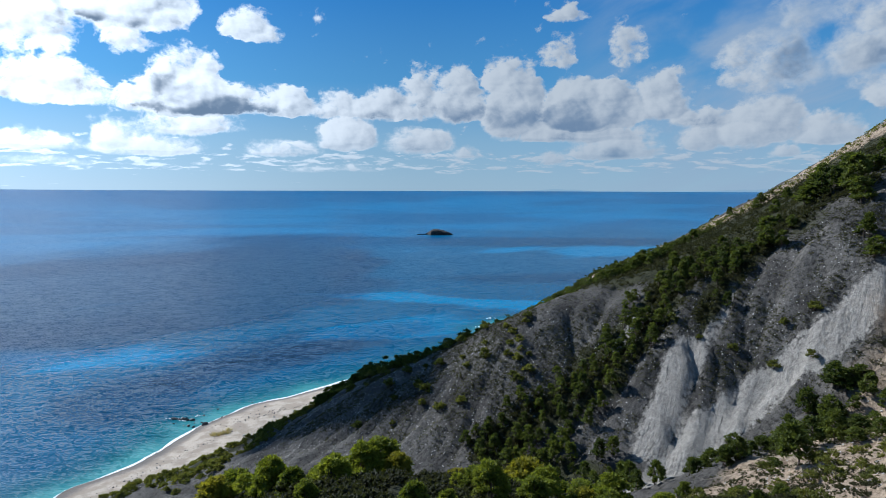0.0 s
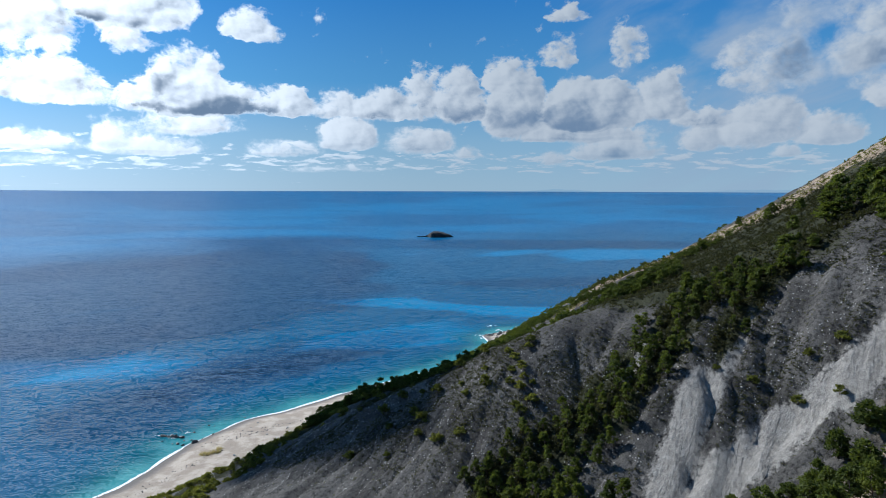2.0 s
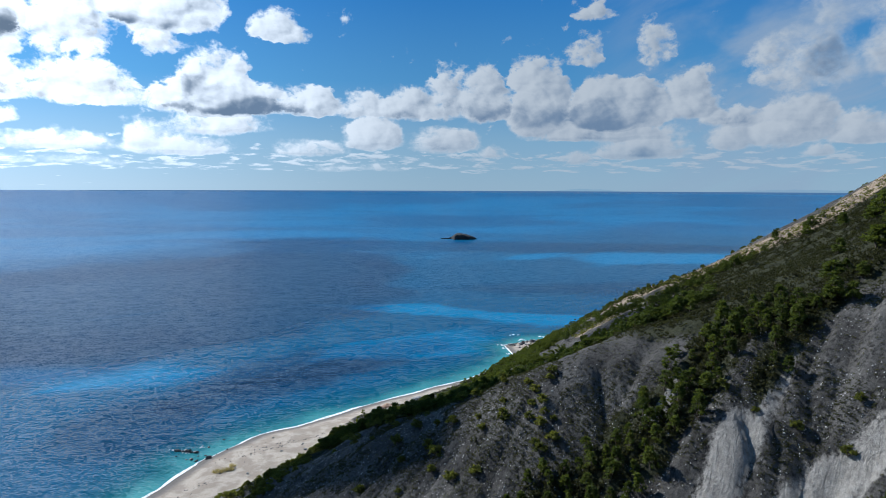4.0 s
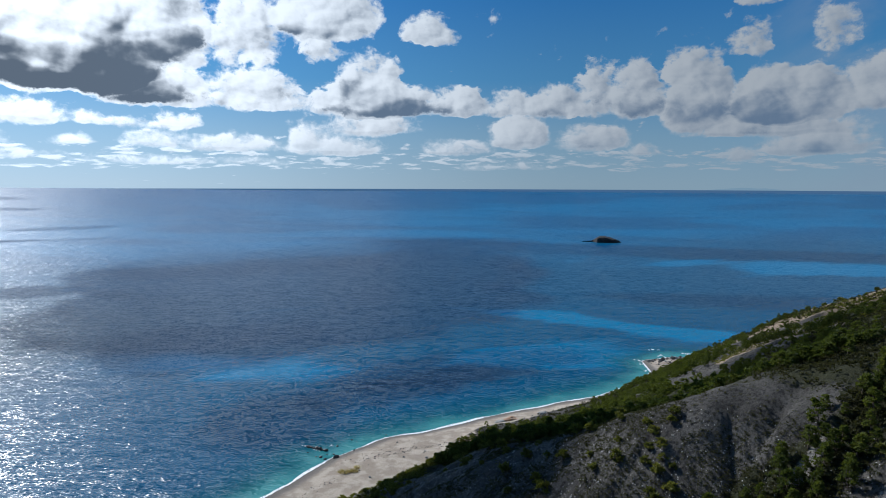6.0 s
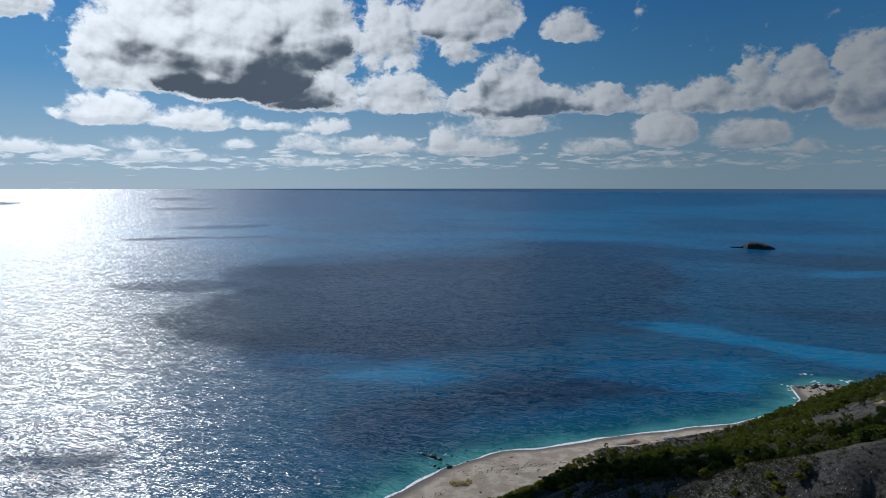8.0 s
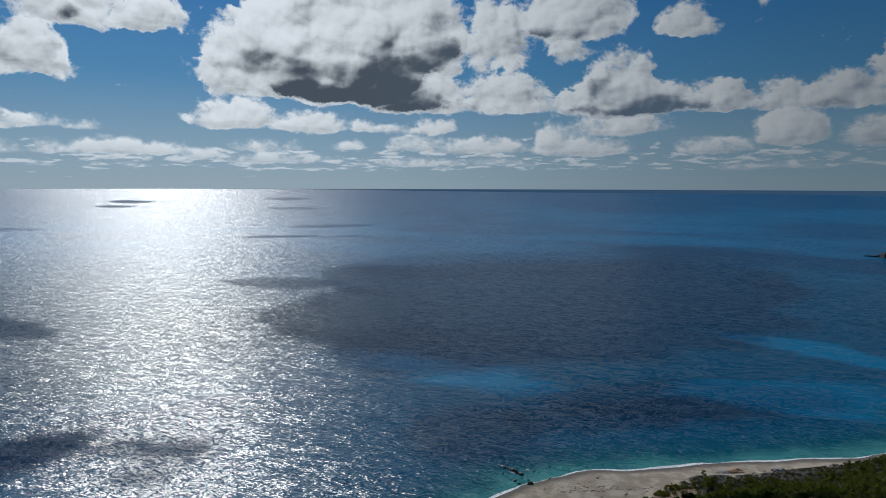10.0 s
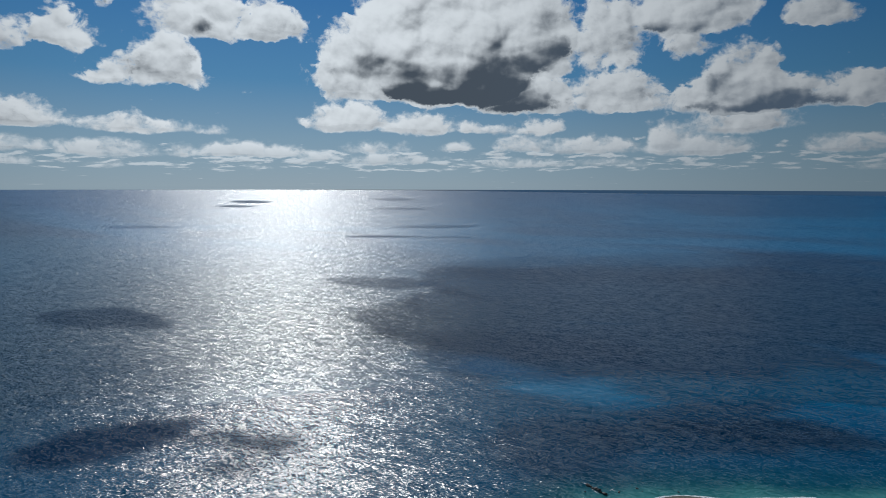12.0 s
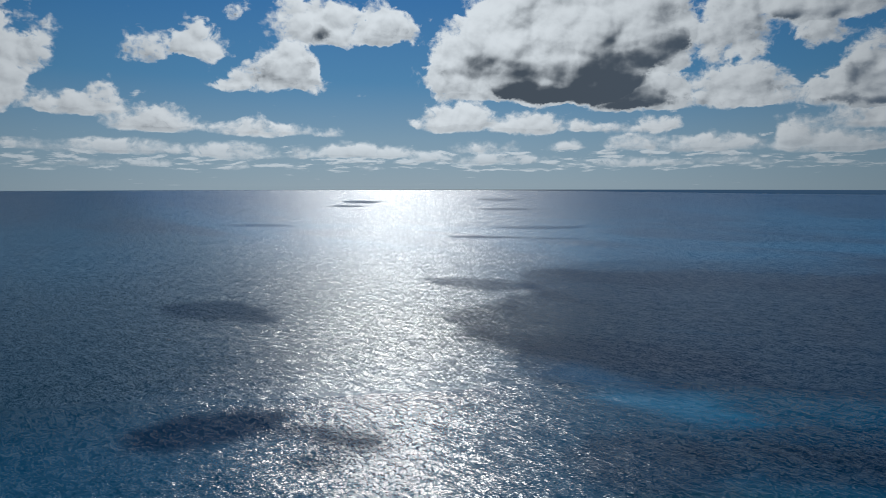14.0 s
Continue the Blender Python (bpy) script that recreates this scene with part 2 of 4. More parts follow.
heap(53.5, 2.9, 3.9, 1.9, 0.6)
heap(50.3, 3.0, 3.8, 0.7, 0.5)
heap(44.4, 4.5, 5.6, 0.9, 0.6)
heap(12.0, 1.2, 1.9, 1.5, 0.5)
heap(8.0, 1.3, 2.0, 1.6, 0.5)
heap(-6.1, 4.3, 11.6, 2.9, 1.0)
heap(-12.9, 4.6, 9.7, 4.7, 1.5)
heap(-11.7, 3.8, 5.8, 6.2, 1.2)
heap(-10.4, 10.4, 12.7, 1.3, 0.5)
heap(-15.8, 9.9, 13.7, 1.4, 0.6)
heap(-18.9, 5.5, 9.6, 2.1, 0.9)
heap(-21.8, 4.8, 6.6, 2.7, 1.9)
heap(-22.0, 3.0, 5.6, 1.8, 0.8)
heap(-25.3, 3.1, 6.7, 2.1, 0.9)
heap(-9.7, 1.8, 3.2, 1.2, 0.6)
heap(-14.9, 2.3, 4.5, 3.9, 1.1)
heap(-10.5, 13.9, 15.6, 1.4, 0.5)
heap(-28.3, 7.5, 15.4, 2.8, 0.8)
heap(-25.5, 7.5, 12.2, 2.9, 0.7)
heap(-33.3, 8.0, 15.8, 3.7, 0.8)
heap(-27.0, 3.6, 7.6, 2.8, 0.9)
heap(-28.3, 2.5, 3.7, 1.2, 0.6)
heap(-31.1, 3.3, 5.9, 2.4, 0.7)
heap(-35.7, 5.8, 10.9, 3.3, 0.8)
heap(73.8, 7.8, 9.6, 2.0, 0.6)
heap(69.9, 7.9, 12.4, 3.2, 0.7)
heap(67.2, 11.8, 15.9, 3.8, 0.3)
heap(61.7, 11.8, 15.3, 3.1, 0.6)
heap(72.1, 4.2, 5.8, 4.2, 0.7)
heap(66.3, 4.2, 5.0, 1.0, 0.5)
heap(63.5, 2.3, 3.7, 4.2, 0.8)
heap(69.0, 2.3, 3.4, 1.0, 0.6)
heap(57.6, 2.0, 3.1, 1.8, 0.6)
heap(43.7, 4.5, 5.5, 0.5, 0.5)
heap(41.7, 4.6, 5.3, 1.1, 0.5)
heap(74.5, 1.4, 1.9, 1.2, 0.4)
heap(62.8, 1.3, 2.0, 1.0, 0.4)
heap(91.2, 5.5, 12.8, 1.9, 1.1)
heap(88.8, 8.7, 12.7, 1.4, 0.7)
heap(85.9, 5.5, 7.4, 3.9, 0.8)
heap(84.2, 5.9, 8.4, 1.2, 0.7)
heap(80.6, 4.3, 6.3, 3.6, 0.7)
heap(81.0, 9.6, 12.0, 1.6, 0.5)
heap(77.4, 10.3, 13.4, 2.6, 0.5)
heap(76.4, 10.0, 11.9, 1.0, 0.4)
heap(89.7, 2.7, 3.6, 1.6, 0.7)
heap(83.3, 2.5, 3.9, 5.0, 0.9)
heap(74.5, 2.2, 3.7, 3.5, 0.7)
heap(85.8, 1.6, 2.2, 1.6, 0.4)
heap(81.5, 1.6, 2.2, 2.0, 0.5)
heap(74.1, 13.8, 15.5, 0.6, 0.5)

build_sky()
sun_light = bpy.data.lights.new("sun", "SUN")
sun_light.energy, sun_light.angle, sun_light.color = 5.0, radians(0.53), (1.0, 0.95, 0.88)
sun = new("sun", sun_light)
sun.matrix_world = look(SUN_WAY * 100, (0, 0, 0))

# ---- materials ----
def material(name):
    mat = bpy.data.materials.new(name)
    mat.use_nodes = True
    net = Net(mat.node_tree)
    return mat, net, mat.node_tree.nodes["Principled BSDF"]


def place_of(net):
    return net.node("ShaderNodeNewGeometry").outputs["Position"]


def bump(net, height, strength, distance, normal=None):
    n = net.node("ShaderNodeBump")
    net.put(n.inputs["Height"], height)
    n.inputs["Strength"].default_value, n.inputs["Distance"].default_value = strength, distance
    if normal is not None:
        net.put(n.inputs["Normal"], normal)
    return n.outputs[0]


WIND = (-math.sin(radians(SUN_TURN)), math.cos(radians(SUN_TURN)), 0.0)


def water_material():
    mat, net, b = material("sea_water")
    here = place_of(net)
    x, y, z = net.split(here)
    flat = net.xyz(x, y, 0.0)
    # across the shore: shallow turquoise, then blue with pale sandy and dark weedy bottoms
    off = net.node("ShaderNodeAttribute", attribute_name="offshore").outputs["Fac"]
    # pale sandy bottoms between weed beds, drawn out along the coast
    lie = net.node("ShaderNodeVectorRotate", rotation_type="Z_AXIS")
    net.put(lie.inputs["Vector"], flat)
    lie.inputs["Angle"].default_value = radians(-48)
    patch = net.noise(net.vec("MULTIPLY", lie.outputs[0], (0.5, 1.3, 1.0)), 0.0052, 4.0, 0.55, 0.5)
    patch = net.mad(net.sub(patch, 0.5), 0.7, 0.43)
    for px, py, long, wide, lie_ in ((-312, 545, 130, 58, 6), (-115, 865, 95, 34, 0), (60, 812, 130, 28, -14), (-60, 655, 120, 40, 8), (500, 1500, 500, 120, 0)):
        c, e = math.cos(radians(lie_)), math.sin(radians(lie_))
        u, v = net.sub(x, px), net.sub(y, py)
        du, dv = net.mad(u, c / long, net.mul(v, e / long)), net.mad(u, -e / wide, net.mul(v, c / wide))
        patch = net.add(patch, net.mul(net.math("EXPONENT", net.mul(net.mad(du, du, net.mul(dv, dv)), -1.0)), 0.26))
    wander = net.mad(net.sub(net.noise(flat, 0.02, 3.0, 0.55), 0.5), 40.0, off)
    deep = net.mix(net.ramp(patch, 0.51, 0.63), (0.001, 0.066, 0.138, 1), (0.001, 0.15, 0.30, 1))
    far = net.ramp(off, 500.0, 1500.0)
    # far cloud shadows are mottled into the water's colour
    shade_mottle = net.ramp(net.noise(net.vec("MULTIPLY", flat, (0.6, 1.2, 1.0)), 0.0016, 4.0, 0.55, 0.6), 0.38, 0.62)
    deep = net.mix(far, deep, net.mix(shade_mottle, (0.001, 0.080, 0.185, 1), (0.001, 0.135, 0.285, 1)))
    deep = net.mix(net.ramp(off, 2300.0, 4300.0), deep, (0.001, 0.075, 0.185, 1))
    deep = net.mix(net.mul(net.ramp(x, -380.0, -620.0), net.ramp(y, 900.0, 450.0)), deep, net.mix(1.0, deep, (0.5, 0.55, 0.5, 1), "MULTIPLY"))      # darker out west: the dimmer look towards the sun, put into the colour
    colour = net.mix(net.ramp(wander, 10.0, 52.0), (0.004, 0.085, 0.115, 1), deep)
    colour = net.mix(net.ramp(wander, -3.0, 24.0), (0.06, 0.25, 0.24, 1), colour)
    # beds of weed off the beach
    stray = net.mad(net.sub(net.noise(flat, 0.03, 3.0, 0.6), 0.5), 60.0, x)
    for px, py, long, wide, lie_ in ((-222, 432, 60, 60, 0), (-148, 535, 120, 36, 46), (-120, 600, 165, 56, 40)):
        c, e = math.cos(radians(lie_)), math.sin(radians(lie_))
        u, v = net.sub(stray, px), net.sub(y, py)
        du, dv = net.mad(u, c / long, net.mul(v, e / long)), net.mad(u, -e / wide, net.mul(v, c / wide))
        weed = net.math("EXPONENT", net.mul(net.mad(du, du, net.mul(dv, dv)), -1.0))
        colour = net.mix(net.ramp(weed, 0.2, 0.7), colour, net.mix(1.0, colour, (0.48, 0.54, 0.6, 1), "MULTIPLY"))
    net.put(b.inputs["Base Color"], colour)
    b.inputs["IOR"].default_value = 1.34
    b.inputs["Specular IOR Level"].default_value = 0.5
    # unresolved waves make the far water rough
    net.put(b.inputs["Roughness"], net.ramp(off, 150.0, 1800.0, 0.27, 0.33, False))

    def train(turn, long, short, detail, seed, steep):
        """Slopes of waves whose crests lie across the wind."""
        turned = net.node("ShaderNodeVectorRotate", rotation_type="Z_AXIS")
        net.put(turned.inputs["Vector"], net.xyz(x, y, seed))
        turned.inputs["Angle"].default_value = radians(turn)
        n = net.node("ShaderNodeTexNoise", noise_dimensions="3D")
        net.put(n.inputs["Vector"], net.vec("MULTIPLY", turned.outputs[0], (1 / long, 1 / short, 1.0)))
        for key, value in (("Scale", 1.0), ("Detail", detail), ("Roughness", 0.5), ("Distortion", 0.4)):
            n.inputs[key].default_value = value
        return net.vec("MULTIPLY", net.vec("SUBTRACT", n.outputs["Color"], (0.5, 0.5, 0.5)), (steep, steep, 0.0))

    slope = net.vec("ADD", train(-12, 20, 8, 2.0, 0.0, 0.34), net.vec("ADD", train(-6, 5.5, 2.5, 2.0, 3.0, 0.58), train(-28, 1.7, 0.9, 2.0, 5.0, 1.1)))
    gust = net.ramp(net.noise(flat, 0.006, 3.0, 0.5), 0.3, 0.7, 0.85, 1.15)
    gust = net.mul(gust, net.ramp(off, 300.0, 1600.0, 1.0, 1.3))
    drawn = net.ramp(off, 250.0, 1500.0, 0.36, 0.58)
    # the wind blows from under the sun: the waves are steeper that way than across it
    slope = net.vec("ADD", net.vec("SCALE", slope, scale=net.sub(1.0, net.mul(drawn, 0.4))), net.vec("SCALE", WIND, scale=net.mul(net.vec("DOT_PRODUCT", slope, WIND), drawn)))
    net.put(b.inputs["Normal"], net.vec("NORMALIZE", net.vec("ADD", net.vec("SCALE", slope, scale=gust), (0.0, 0.0, 1.0))))
    return mat


def ground_material():
    mat, net, b = material("marl_slope")
    geo = net.node("ShaderNodeNewGeometry")
    here = geo.outputs["Position"]
    steep = net.split(geo.outputs["Normal"])[2]
    shown = {k: net.node("ShaderNodeAttribute", attribute_name=k).outputs["Fac"] for k in ("scrub", "pale", "inland", "soil")}
    fine = net.noise(net.vec("MULTIPLY", here, (1.0, 1.0, 0.55)), 0.8, 7.0, 0.7)
    grit = net.noise(here, 5.0, 4.0, 0.7)
    broad = net.noise(here, 0.06, 5.0, 0.6)
    grey = net.mix(net.ramp(broad, 0.35, 0.65), (0.064, 0.059, 0.053, 1), (0.132, 0.122, 0.109, 1))
    # crevice shade is put into the marl's colour where the relief is low
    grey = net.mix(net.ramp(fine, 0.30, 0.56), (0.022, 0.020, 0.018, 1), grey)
    pale = net.mix(net.ramp(fine, 0.3, 0.7), (0.22, 0.20, 0.175, 1), (0.36, 0.333, 0.293, 1))
    colour = net.mix(net.ramp(net.mad(net.sub(fine, 0.5), 1.2, shown["pale"]), 0.3, 0.7), grey, pale)
    soil = net.mix(net.ramp(fine, 0.35, 0.65), (0.18, 0.132, 0.09, 1), (0.41, 0.318, 0.225, 1))
    colour = net.mix(net.ramp(net.mad(net.sub(broad, 0.5), 1.0, shown["soil"]), 0.35, 0.65), colour, soil)
    litter = net.mix(grit, (0.020, 0.022, 0.012, 1), (0.055, 0.055, 0.028, 1))
    colour = net.mix(net.ramp(net.mad(net.sub(fine, 0.5), 2.0, shown["scrub"]), 0.35, 0.6), colour, litter)
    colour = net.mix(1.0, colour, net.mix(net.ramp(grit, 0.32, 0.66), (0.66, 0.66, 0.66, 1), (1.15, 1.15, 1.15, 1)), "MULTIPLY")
    # rills that run down the slips; shade in their furrows is coloured in
    lie = net.node("ShaderNodeVectorRotate", rotation_type="Z_AXIS")
    net.put(lie.inputs["Vector"], here)
    lie.inputs["Angle"].default_value = radians(-51)
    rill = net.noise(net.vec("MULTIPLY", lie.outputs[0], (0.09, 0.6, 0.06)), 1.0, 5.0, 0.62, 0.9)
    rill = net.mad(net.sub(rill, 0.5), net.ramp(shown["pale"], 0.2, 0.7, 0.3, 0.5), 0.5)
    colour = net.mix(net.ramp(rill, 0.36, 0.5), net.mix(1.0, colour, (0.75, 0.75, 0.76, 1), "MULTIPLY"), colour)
    # shingle beach, wet and darker at the water's edge
    sand = net.mix(net.ramp(grit, 0.3, 0.7), (0.41, 0.34, 0.27, 1), (0.60, 0.51, 0.41, 1))
    sand = net.mix(net.ramp(net.noise(here, 0.12, 4.0, 0.6), 0.42, 0.62), net.mix(1.0, sand, (0.72, 0.70, 0.68, 1), "MULTIPLY"), sand)
    edge = net.mad(net.sub(fine, 0.5), 5.0, shown["inland"])
    sand = net.mix(net.ramp(edge, 3.0, 11.0), (0.17, 0.15, 0.13, 1), sand)
    low = net.ramp(net.mad(net.sub(fine, 0.5), 1.6, net.split(here)[2]), 3.6, 4.6)
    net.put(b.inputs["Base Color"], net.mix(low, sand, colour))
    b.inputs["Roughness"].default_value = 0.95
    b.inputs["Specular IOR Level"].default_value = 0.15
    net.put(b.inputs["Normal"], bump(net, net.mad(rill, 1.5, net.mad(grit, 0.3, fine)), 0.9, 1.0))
    return mat


def leaf_material(name, dark, light):
    """Leaves that shine a little and let light through."""
    mat, net, b = material(name)
    info = net.node("ShaderNodeObjectInfo").outputs["Random"]
    isle = net.node("ShaderNodeNewGeometry").outputs["Random Per Island"]
    tone = net.mad(isle, 0.5, net.mul(info, 0.5))
    colour = net.mix(tone, (*dark, 1), (*light, 1))
    net.put(b.inputs["Base Color"], colour)
    b.inputs["Roughness"].default_value = 0.65
    b.inputs["Specular IOR Level"].default_value = 0.2
    through_leaf = net.node("ShaderNodeBsdfTranslucent")
    net.put(through_leaf.inputs[0], net.mix(1.0, colour, (1.5, 1.5, 0.8, 1), "MULTIPLY"))
    both = net.node("ShaderNodeMixShader")
    both.inputs[0].default_value = 0.48
    net.put(both.inputs[1], b.outputs[0])
    net.put(both.inputs[2], through_leaf.outputs[0])
    net.put(mat.node_tree.nodes["Material Output"].inputs["Surface"], both.outputs[0])
    return mat


def plain_material(name, dark, light, scale, rough=0.9, relief=0.5):
    mat, net, b = material(name)
    n = net.noise(net.node("ShaderNodeTexCoord").outputs["Object"], scale, 5.0, 0.65)
    net.put(b.inputs["Base Color"], net.mix(net.ramp(n, 0.3, 0.7), (*dark, 1), (*light, 1)))
    b.inputs["Roughness"].default_value = rough
    net.put(b.inputs["Normal"], bump(net, n, relief, 0.3))
    return mat


WATER, GROUND = water_material(), ground_material()
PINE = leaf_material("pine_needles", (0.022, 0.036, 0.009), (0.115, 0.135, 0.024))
# for the near pines, sunlight is put into a lighter leaf colour
LIT_NEAR_PINE = leaf_material("lit_near_pine_needles", (0.04, 0.06, 0.009), (0.25, 0.27, 0.028))
SHRUB = leaf_material("shrub_leaves", (0.045, 0.056, 0.014), (0.165, 0.165, 0.035))
SCRUB = leaf_material("dry_scrub", (0.026, 0.030, 0.014), (0.085, 0.08, 0.035))
# PINE for the spur, with the sun on it painted as brighter green
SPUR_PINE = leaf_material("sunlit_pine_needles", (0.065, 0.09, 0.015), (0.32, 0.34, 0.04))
AMBER_PINE = leaf_material("amber_pine_needles", (0.075, 0.08, 0.012), (0.28, 0.25, 0.025))
MACCHIA = leaf_material("evergreen_scrub", (0.014, 0.018, 0.008), (0.055, 0.054, 0.02))
BARK = plain_material("pine_bark", (0.06, 0.045, 0.035), (0.17, 0.13, 0.10), 6.0)
ROCK = plain_material("dark_wet_rock", (0.02, 0.02, 0.02), (0.09, 0.085, 0.08), 0.6, 0.6)
ISLET_ROCK = plain_material("islet_rock", (0.012, 0.012, 0.012), (0.05, 0.048, 0.045), 0.12, 0.95)
CRAG = plain_material("weathered_crag", (0.17, 0.13, 0.095), (0.40, 0.32, 0.24), 0.8)
STONE = plain_material("pale_limestone", (0.2, 0.19, 0.175), (0.45, 0.43, 0.39), 0.8)
def vapour(share):
    """Cloud that holds back that share of the sun."""
    mat = plain_material("cloud_vapour", (0.82, 0.82, 0.82), (0.9, 0.9, 0.9), 0.01)
    mat.node_tree.nodes["Principled BSDF"].inputs["Alpha"].default_value = share
    return mat


VAPOUR = {share: vapour(share) for share in (0.2, 0.3, 0.4, 0.45, 0.6, 0.75, 0.9)}


# ---- the lie of the land ----
SHORE = np.array([(-420, -400), (-330, 0), (-230, 200), (-187, 290), (-168, 327), (-160, 360), (-155, 386), (-130, 422), (-88, 464),
                  (-42, 508), (4, 552), (42, 600), (48, 632), (41, 666), (68, 690), (100, 700), (150, 685), (210, 700), (330, 790), (520, 940), (900, 1300)], float)

# spot heights along the ridges, the faces and the ravines
FAR_RIDGE = [(62, 612, 7), (85, 552, 42), (97, 530, 54), (122, 482, 84), (160, 470, 102), (205, 475, 125), (262, 480, 152), (282, 449, 176), (330, 430, 215)]
FAR_SIDE = [(140, 630, 14), (200, 600, 50), (280, 700, 35), (270, 580, 95), (370, 740, 70), (420, 600, 160), (500, 430, 250)]
NEAR_CREST = [(-64, 300, 40), (-42, 278, 60), (-15, 262, 75), (14, 243, 92), (40, 236, 105), (76, 225, 111), (98, 211, 119), (121, 221, 133), (135, 208, 140), (190, 220, 168)]
BACK_SLOPE = [(-20, 320, 56), (29, 259, 90), (34, 282, 83), (15, 280, 79), (-5, 280, 71), (54, 276, 97), (-45, 413, 13), (-17, 446, 14), (-70, 345, 27), (30, 400, 52), (90, 360, 92), (160, 320, 130), (-95, 300, 26), (-100, 330, 14)]
FACE = [(-18, 237, 68), (29, 206, 77), (46, 222, 91), (75, 194, 97), (63, 187, 84), (94, 184, 90), (108, 182, 106), (110, 191, 116)]
RAVINE = [(-125, 290, 14), (-106, 252, 27), (-65, 247, 44), (-30, 215, 52), (20, 185, 60), (51, 172, 70), (63, 168, 68), (110, 160, 96), (160, 165, 122)]
NEAR_SPUR = [(71, 144, 86), (80, 123, 95), (-6, 54, 122.6), (5, 45, 124.6), (20, 75, 109.5), (-60, 80, 96), (-140, 150, 55), (60, 60, 117), (30, 48, 119), (130, 90, 132), (0, -40, 136)]
FOOT = [(-160, 284, 3), (-146, 288, 8), (-139, 308, 3), (-119, 336, 3), (-100, 364, 2.5), (-92, 393, 2.5), (-76, 452, 3), (-28, 498, 3), (20, 552, 3), (-150, 385, -5), (-90, 462, -5)]
SPOTS = np.array(FAR_RIDGE + FAR_SIDE + NEAR_CREST + BACK_SLOPE + FACE + RAVINE + NEAR_SPUR + FOOT, float)


def plate(r2):
    return 0.5 * r2 * np.log(r2 + 1e-9)


def bend_plate(spots, soft):
    """A thin plate bent over the spot heights."""
    n = len(spots)
    p = spots[:, :2] / 100
    k = plate(((p[:, None] - p[None]) ** 2).sum(-1)) + soft * np.eye(n)
    flat = np.c_[np.ones(n), p]
    a = np.block([[k, flat], [flat.T, np.zeros((3, 3))]])
    return np.linalg.solve(a, np.r_[spots[:, 2], 0, 0, 0])


PLATE = bend_plate(SPOTS, 0.01)


def lattice(ix, iy, seed):
    h = (ix.astype(np.int64) * 374761393 + iy.astype(np.int64) * 668265263 + seed * 982451653) & 0xFFFFFFFF
    h = ((h ^ (h >> 13)) * 1274126177) & 0xFFFFFFFF
    return ((h ^ (h >> 16)) & 0xFFFF) / 65535.0


def soft_noise(x, y, seed=0):
    ix, iy = np.floor(x), np.floor(y)
    fx, fy = x - ix, y - iy
    fx, fy = fx * fx * (3 - 2 * fx), fy * fy * (3 - 2 * fy)
    a, b = lattice(ix, iy, seed), lattice(ix + 1, iy, seed)
    c, d = lattice(ix, iy + 1, seed), lattice(ix + 1, iy + 1, seed)
    return (a + (b - a) * fx) * (1 - fy) + (c + (d - c) * fx) * fy


def layers(x, y, size, octaves, seed=0, gain=0.5):
    total, amp, norm = 0.0, 1.0, 0.0
    for k in range(octaves):
        total = total + amp * (soft_noise(x / size + 17.3 * k, y / size - 9.1 * k, seed + k) - 0.5)
        norm, amp, size = norm + amp, amp * gain, size / 2
    return total / norm * 2


def inland(x, y):
    """Metres from the waterline, positive on land."""
    best = np.full(x.shape, 1e9)
    side = np.ones(x.shape)
    for (x0, y0), (x1, y1) in zip(SHORE[:-1], SHORE[1:]):
        dx, dy = x1 - x0, y1 - y0
        s = np.clip(((x - x0) * dx + (y - y0) * dy) / (dx * dx + dy * dy), 0, 1)
        gap = np.hypot(x - x0 - s * dx, y - y0 - s * dy)
        nearer = gap < best - 1e-9
        best = np.where(nearer, gap, best)
        side = np.where(nearer, np.sign((x - x0) * dy - (y - y0) * dx), side)
    return best * side


def bare_height(x, y):
    shape, x, y = x.shape, x.ravel(), y.ravel()
    z = np.zeros(x.shape)
    for i in range(0, len(x), 20000):
        cx, cy = x[i:i + 20000] / 100, y[i:i + 20000] / 100
        r2 = (cx[:, None] - SPOTS[None, :, 0] / 100) ** 2 + (cy[:, None] - SPOTS[None, :, 1] / 100) ** 2
        z[i:i + 20000] = plate(r2) @ PLATE[:-3] + PLATE[-3] + PLATE[-2] * cx + PLATE[-1] * cy
    d = inland(x, y) + 4 * layers(x, y, 30, 2, 70)
    beach = np.where(d > 0, 3.2 * (1 - np.exp(-d / 18)), np.maximum(0.09 * d, -30))
    gap = z - beach
    z = beach + np.where(gap > 0, gap, 0) + 0.6 * np.exp(-np.abs(gap) / 0.8)
    z = np.where(d < 4, np.minimum(z, beach), z)
    return z.reshape(shape), d.reshape(shape)

# ---- sea and land ----
def sheet(name, xs, ys, zs, mat):
    """One sheet over a grid of places."""
    ny, nx = xs.shape
    me = bpy.data.meshes.new(name)
    idx = np.arange(nx * ny).reshape(ny, nx)
    quads = np.stack([idx[:-1, :-1], idx[:-1, 1:], idx[1:, 1:], idx[1:, :-1]], -1).reshape(-1, 4)
    fill(me, np.stack([xs, ys, zs], -1).reshape(-1, 3), quads)
    me.polygons.foreach_set("use_smooth", np.ones(len(me.polygons), dtype=bool))
    me.materials.append(mat)
    return new(name, me)


